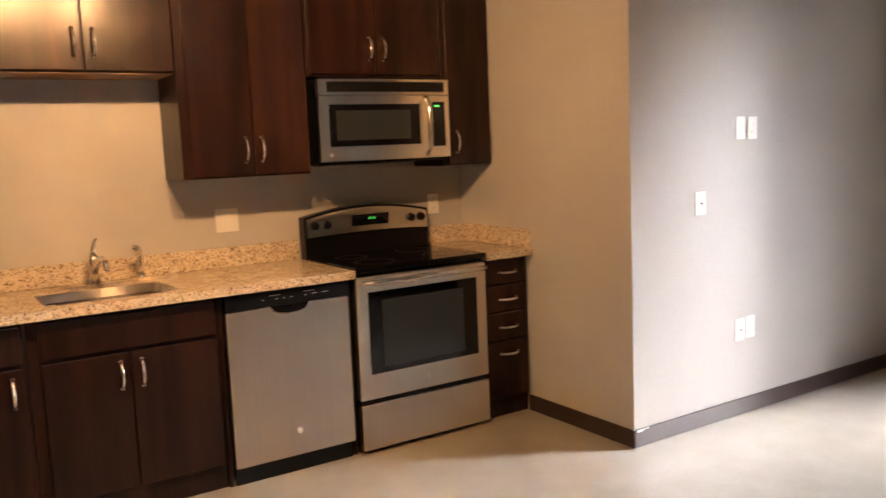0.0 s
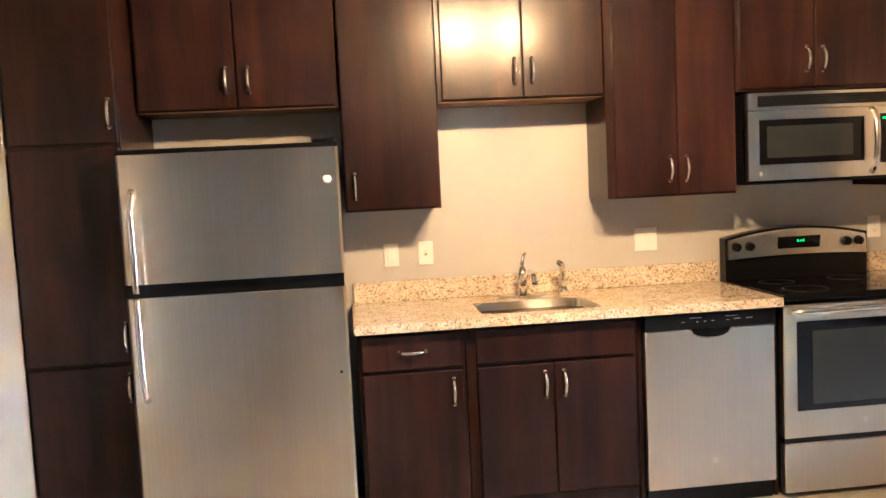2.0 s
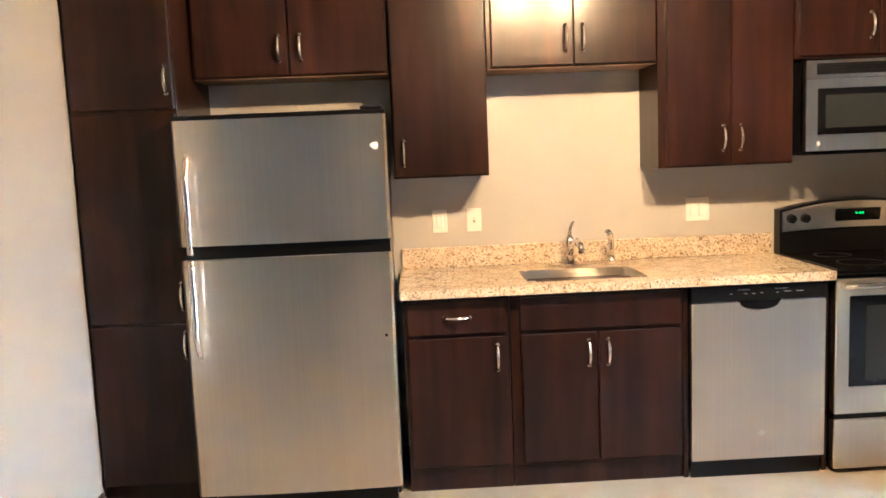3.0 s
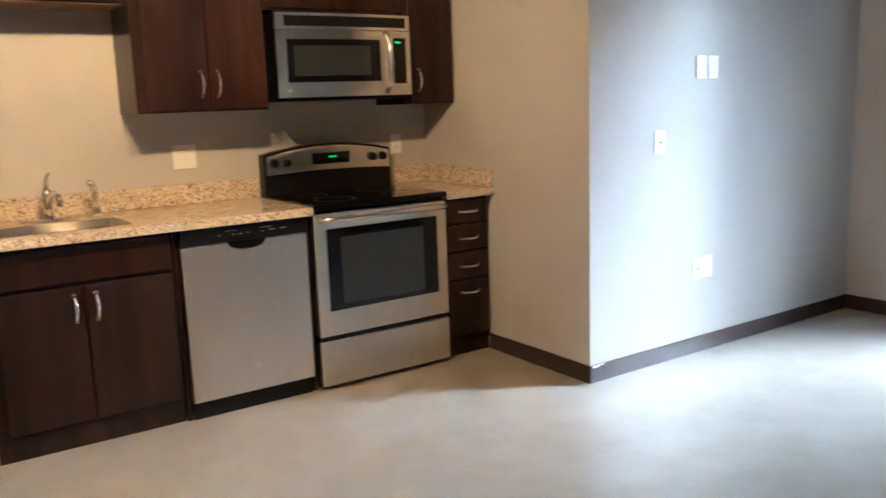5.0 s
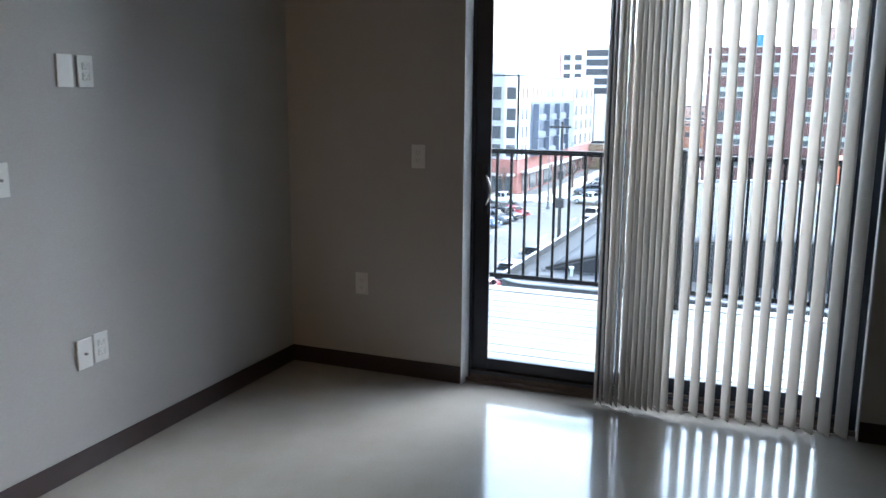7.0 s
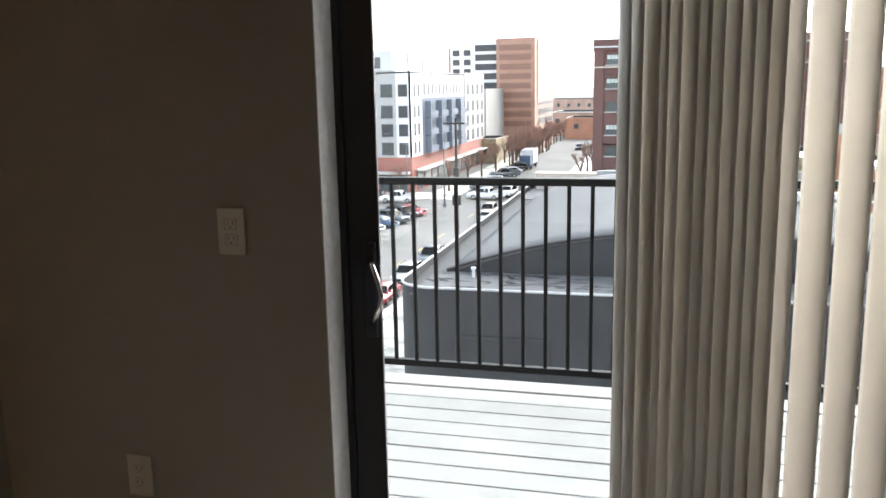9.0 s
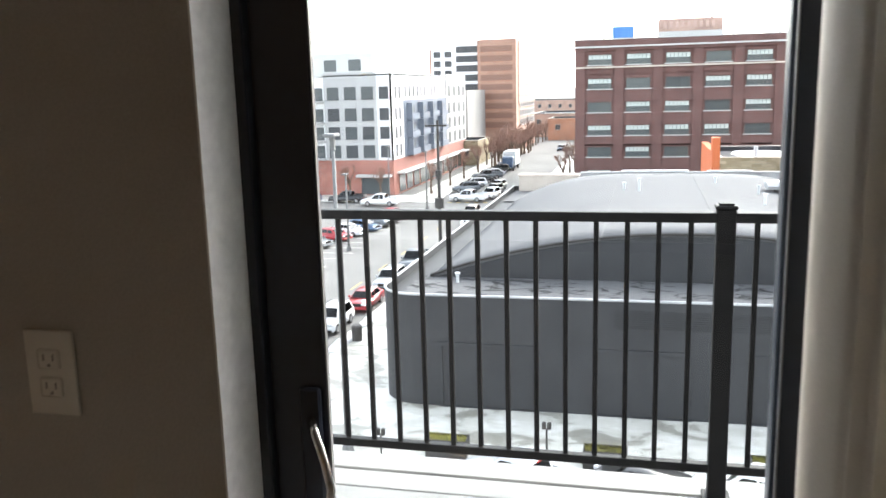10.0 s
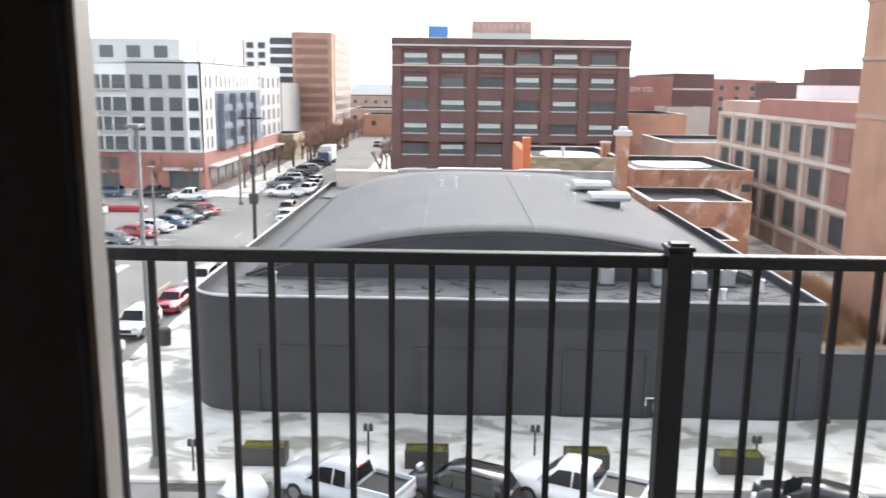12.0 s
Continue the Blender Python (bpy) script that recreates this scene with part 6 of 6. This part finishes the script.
for x, y in ((36.2, 8.8), (38.2, 1.3), (38.4, -6.4), (37.6, -16.3), (40.0, -20.4)):
    pm = thing("parking_meter", (x, y, G + .14), "dark parking meter post on the pavement", "parking meter", "parking meters")
    part("post", turned(cyl(.05, 1.2, 10), Matrix.Translation((x, y, G + .14))), DARK_POLE, pm)
    part("meter_head", boxes([(x - .09, x + .09, y - .22, y - .03, G + 1.3, G + 1.65), (x - .09, x + .09, y + .03, y + .22, G + 1.3, G + 1.65)], .04), DARK_POLE, pm)
for y in (5.85, -1.45, -8.6, -15.4):
    pl = thing("street_planter", (37.2, y, G + .14), "charcoal box planter with dry yellow-green grass", "planter", "pavement planters")
    x = 37.2
    part("box", boxes([(x - .45, x + .45, y - .98, y - .92, G + .15, G + 1.0), (x - .45, x + .45, y + .92, y + .98, G + .15, G + 1.0), (x - .45, x - .39, y - .92, y + .92, G + .15, G + 1.0), (x + .39, x + .45, y - .92, y + .92, G + .15, G + 1.0), (x - .39, x + .39, y - .92, y + .92, G + .2, G + .85)]), DARK_POLE, pl)
    rnd = random.Random(int(y * 10))
    verts, faces = [], []
    for _ in range(700):
        bx, by = x + rnd.uniform(-.36, .36), y + rnd.uniform(-.9, .9)
        a, h = rnd.uniform(0, 6.28), rnd.uniform(.12, .42)
        i = len(verts)
        verts += [(bx - .02, by, G + .84), (bx + .02, by, G + .84), (bx + .12 * math.cos(a), by + .12 * math.sin(a), G + .84 + h)]
        faces.append((i, i + 1, i + 2))
    me = bpy.data.meshes.new("grass")
    me.from_pydata(verts, [], faces)
    me.materials.append(STRAW)
    part("grass", me, None, pl, "dry yellow-green grass tuft")
lb = thing("litter_bin", (54.1, 16.2, G + .14), "dark round litter bin on the pavement", "litter bin")
part("drum", turned(cyl(.34, 1.0, 18, .38), Matrix.Translation((54.1, 16.2, G + .14))), DARK_POLE, lb)
part("lid", turned(cyl(.40, .12, 18, .30), Matrix.Translation((54.1, 16.2, G + 1.14))), DARK_POLE, lb)
dr = structure("drain_grate", boxes([(34.6 + k * .11, 34.65 + k * .11, 8.0, 9.6, G, G + .02) for k in range(6)] + [(34.55, 35.25, 8.0 + k * .2, 8.06 + k * .2, G, G + .015) for k in range(9)]), DARK_POLE, "iron street drain grate", "drain grate")


# ---- vehicles ----
RUBBER = mat("tyre_rubber", (0.018, 0.018, 0.018), 0.8)
RIM = mat("alloy_rim", (0.42, 0.42, 0.43), 0.3, 0.9)
CAR_GLASS = mat("car_glass", (0.012, 0.014, 0.016), 0.06)
TAIL = mat("tail_light", (0.42, 0.02, 0.015), 0.25)
HEAD = mat("head_light", (0.7, 0.7, 0.72), 0.15)
PAINTS = {n: mat("car_paint_" + n, c, 0.3, 0.0, 0.5, 0.6, 0.05) for n, c in dict(white=(0.72, 0.73, 0.74), silver=(0.46, 0.48, 0.50), black=(0.015, 0.016, 0.018), red=(0.38, 0.022, 0.03), grey=(0.13, 0.145, 0.16), blue=(0.045, 0.09, 0.17), tan=(0.30, 0.25, 0.20)).items()}
SHAPES = {
    "sedan": (4.75, 1.82, [(-2.36, .38), (-2.38, .72), (-2.28, .95), (-1.55, 1.03), (.85, .98), (1.75, .86), (2.24, .70), (2.36, .50), (2.34, .30), (-2.25, .28)],
              [(-2.0, 1.0), (-1.15, 1.42), (-.2, 1.47), (.45, 1.40), (1.25, .94)]),
    "suv": (4.7, 1.9, [(-2.33, .42), (-2.36, .95), (-2.30, 1.10), (.95, 1.08), (1.9, .98), (2.28, .80), (2.35, .50), (2.3, .34), (-2.25, .34)],
            [(-2.28, 1.08), (-1.95, 1.66), (-.3, 1.74), (.35, 1.68), (1.15, 1.05)]),
    "pickup": (5.85, 2.0, [(-2.92, .55), (-2.93, 1.12), (-2.88, 1.16), (-.95, 1.16), (1.05, 1.16), (2.2, 1.12), (2.78, 1.0), (2.92, .60), (2.86, .40), (-2.85, .42)],
               [(-.98, 1.14), (-.82, 1.86), (.1, 1.92), (.6, 1.86), (1.42, 1.13)]),
}


def wheel(parent, x, y, r, side):
    m = Matrix.Translation((x, y, r)) @ pose(0, 0, 0, 90)
    t = part("wheel", turned(turned(cyl(r, .24, 24, bev=.03), Matrix.Translation((0, 0, -.12))), m), RUBBER, parent, "black tyre")
    part("rim", turned(turned(cyl(r * .66, .252, 16, bev=.01), Matrix.Translation((0, 0, -.126))), m), RIM, t)


def vehicle(kind_, paint, label, category):
    L, W, low, cab = SHAPES[kind_]
    v = thing("car" if kind_ != "pickup" else "pickup_truck", (0, 0, 0), label, category)
    P = PAINTS[paint]
    body = prism(low, -W / 2, W / 2, [.03 if z > .9 else .0 for x, z in low])
    bmesh.ops.bevel(body, geom=body.edges[:], offset=.05, segments=2, affect="EDGES")
    part("body", body, P, v, smooth=True)
    zt = max(z for x, z in cab)
    zb = min(z for x, z in cab)
    ins = [.06 + .20 * (z - zb) / (zt - zb) for x, z in cab]
    c = prism(cab, -W / 2, W / 2, ins)
    bmesh.ops.bevel(c, geom=c.edges[:], offset=.035, segments=2, affect="EDGES")
    part("cabin", c, P, v, smooth=True)

    def quad(pts, name, off):
        bm = bmesh.new()
        f = bm.faces.new([bm.verts.new(Vector(p) + Vector(off)) for p in pts])
        bmesh.ops.solidify(bm, geom=[f], thickness=.012)
        part(name, bm, CAR_GLASS, v, "dark tinted glass")

    def at(i, j, u, w, side):
        """A point between cabin profile points i and j."""
        (x0, z0), (x1, z1) = cab[i], cab[j]
        x, z = x0 + (x1 - x0) * u, z0 + (z1 - z0) * u
        return (x, side * (W / 2 - (.06 + .20 * (z - zb) / (zt - zb))) * w, z)

    quad([at(4, 3, .10, .90, 1), at(4, 3, .92, .90, 1), at(4, 3, .92, .90, -1), at(4, 3, .10, .90, -1)], "windscreen", (.03, 0, .022))
    quad([at(0, 1, .15, .86, 1), at(0, 1, .88, .86, 1), at(0, 1, .88, .86, -1), at(0, 1, .15, .86, -1)], "rear_window", (-.03, 0, .022))
    xa, xb = cab[0][0], cab[4][0]
    for side in (1, -1):
        def sp(x, f):
            z = zb + .04 + (zt - zb - .14) * f
            return (x, side * (W / 2 - (.06 + .20 * (z - zb) / (zt - zb)) + .010), z)
        tl = cab[1][0] + .12
        quad([sp(xa + .28 if kind_ != "sedan" else xa + .55, .0), sp(tl + .05, .95), sp(-.12, .98), sp(-.12, .0)], "side_window", (0, side * .004, 0))
        quad([sp(-.04, .0), sp(-.04, .98), sp(cab[3][0] - .08, .92), sp(xb - .30, .0)], "side_window", (0, side * .004, 0))
        part("mirror", box(xb - .42, xb - .26, side * (W / 2 + .02) - (.0 if side > 0 else .16), side * (W / 2 + .02) + (.16 if side > 0 else 0), zb + .02, zb + .2, .03), P, v)
        hy = side * (W / 2 - .28)
        part("headlight", box(L / 2 - .22, L / 2 - .02, hy - .2, hy + .2, .62 if kind_ == "sedan" else .78, .78 if kind_ == "sedan" else .98, .03), HEAD, v, "clear headlight")
        part("tail_light", box(-L / 2 - .005, -L / 2 + .12, hy - (.22 if kind_ == "sedan" else .06) + side * .12, hy + .06 + side * .12, .74, 1.0 if kind_ != "sedan" else .9, .02), TAIL, v, "red tail light")
    r = .33 if kind_ == "sedan" else .38 if kind_ == "suv" else .41
    for wx in (L * .30, -L * .295):
        for wy in (W / 2 - .10, -W / 2 + .10):
            wheel(v, wx, wy, r, wy)
    part("bumper", box(L / 2 - .12, L / 2 + .04, -W / 2 + .1, W / 2 - .1, .32, .52, .03), DARK_PLASTIC if kind_ == "suv" else P, v)
    part("rear_bumper", box(-L / 2 - .05, -L / 2 + .12, -W / 2 + .1, W / 2 - .1, .38, .6, .03), CHROME if kind_ == "pickup" else P, v)
    if kind_ == "pickup":
        part("bed_liner", box(-2.80, -1.05, -W / 2 + .14, W / 2 - .14, 1.13, 1.175), DARK_PLASTIC, v, "dark open cargo bed")
        part("bed_side", boxes([(-2.90, -1.0, -W / 2 + .03, -W / 2 + .13, 1.12, 1.36), (-2.90, -1.0, W / 2 - .13, W / 2 - .03, 1.12, 1.36), (-2.92, -2.82, -W / 2 + .13, W / 2 - .13, 1.12, 1.36)], .02), P, v)
        part("brake_light", box(-.94, -.88, -.15, .15, 1.80, 1.86), TAIL, v)
    if kind_ == "suv":
        part("roof_rails", boxes([(-1.7, .1, -.66, -.61, 1.72, 1.78), (-1.7, .1, .61, .66, 1.72, 1.78)], .01), DARK_PLASTIC, v)
    part("grille", box(L / 2 - .06, L / 2 + .01, -.45, .45, .58, .82, .02), DARK_PLASTIC, v)
    return v


made = {}


def park(kind_, paint, x, y, heading, label):
    key = (kind_, paint)
    m = pose(x, y, G + .01, 0, 0, heading)
    cat = "pickup truck" if kind_ == "pickup" else "car"
    if key in made:
        return tagged(copy_thing(made[key], m), label)
    made[key] = vehicle(kind_, paint, label, cat)
    made[key].matrix_basis = m
    return made[key]


park("pickup", "silver", 34.0, 1.9, 64, "silver-white pickup truck parked nose to the kerb")
park("suv", "black", 34.0, -2.9, 64, "black estate car with roof rails parked nose to the kerb")
park("pickup", "white", 34.1, -7.7, 64, "white pickup truck parked nose to the kerb")
park("sedan", "black", 33.4, -17.2, 64, "black sedan parked by the kerb")
park("sedan", "white", 50.2, 19.1, 180, "white sedan parked along the side street")
park("suv", "white", 57.2, 19.2, 180, "white sport utility vehicle parked along the side street")
park("sedan", "red", 63.6, 18.8, 180, "bright red sedan parked along the side street")
park("suv", "silver", 70.4, 18.7, 180, "silver car parked along the side street")
park("pickup", "grey", 78.5, 18.6, 180, "dark grey pickup parked along the side street")
park("suv", "grey", 59.2, 26.3, 180, "dark grey sport utility vehicle on the side street")
park("suv", "tan", 110.9, 19.6, 180, "tan sport utility vehicle in the side street")
park("sedan", "white", 105.4, 18.6, 180, "white sedan further up the side street")
park("pickup", "white", 127.5, 23.4, 80, "white pickup truck crossing the junction")
for k, (kd, pt, x, y) in enumerate((("sedan", "grey", 88.4, 33.4), ("sedan", "red", 92.6, 32.6), ("sedan", "white", 96.2, 31.9), ("sedan", "blue", 99.6, 31.2), ("suv", "grey", 103.0, 30.8), ("suv", "black", 106.4, 30.6), ("sedan", "red", 109.8, 30.4))):
    park(kd, pt, x, y, 250, f"{pt} car in a row in the open parking lot")
for kd, pt, x, y, h in (("sedan", "white", 79.0, 33.5, 80), ("sedan", "silver", 82.5, 33.0, 80), ("suv", "white", 108, 44.5, 60), ("sedan", "silver", 107, 50.5, 70), ("suv", "grey", 96, 49, 100), ("pickup", "white", 131.5 - 5, 58, 90), ("suv", "blue", 125.5, 49.5, 90), ("pickup", "black", 125.5, 42.5, 90), ("pickup", "white", 122, 36, 90)):
    park(kd, pt, x, y, h, f"{pt} vehicle in the open lot by the apartment block")
for k, (kd, pt) in enumerate((("suv", "grey"), ("suv", "white"), ("sedan", "black"), ("pickup", "grey"), ("sedan", "silver"), ("suv", "black"), ("sedan", "blue"), ("suv", "blue"))):
    park(kd, pt, 140 + k * 6.6, 26.4, 90 + 20, f"{pt} car parked in the row before the shops")
for k, (kd, pt) in enumerate((("suv", "white"), ("suv", "black"), ("suv", "grey"))):
    park(kd, pt, 131.5 + k * 5.6, 20.6 + k * .4, 170, f"{pt} car standing at the junction")
park("suv", "blue", 232, 19, 180, "blue car far up the street")
rb = thing("box_truck", (182, 25, G), "white box truck with a blue cab in the street", "truck")
part("box", box(178, 185, 23.6, 26.2, G + 1.0, G + 4.0, .05), PAINTS["white"], rb)
part("cab", box(175.4, 177.8, 23.8, 26.0, G + .6, G + 3.0, .2, 2), PAINTS["blue"], rb, "blue cab")
for wx in (176.4, 183.2):
    for wy in (23.8, 26.0):
        part("wheel", turned(cyl(.5, .3, 18), Matrix.Translation((wx, wy + .15, G + .5)) @ pose(0, 0, 0, 90)), RUBBER, rb)
solo("red_barrier", box(110.5, 112.0, 38.5, 44.5, G, G + .7, .1), PAINTS["red"], "low red barrier in the parking lot", "barrier")
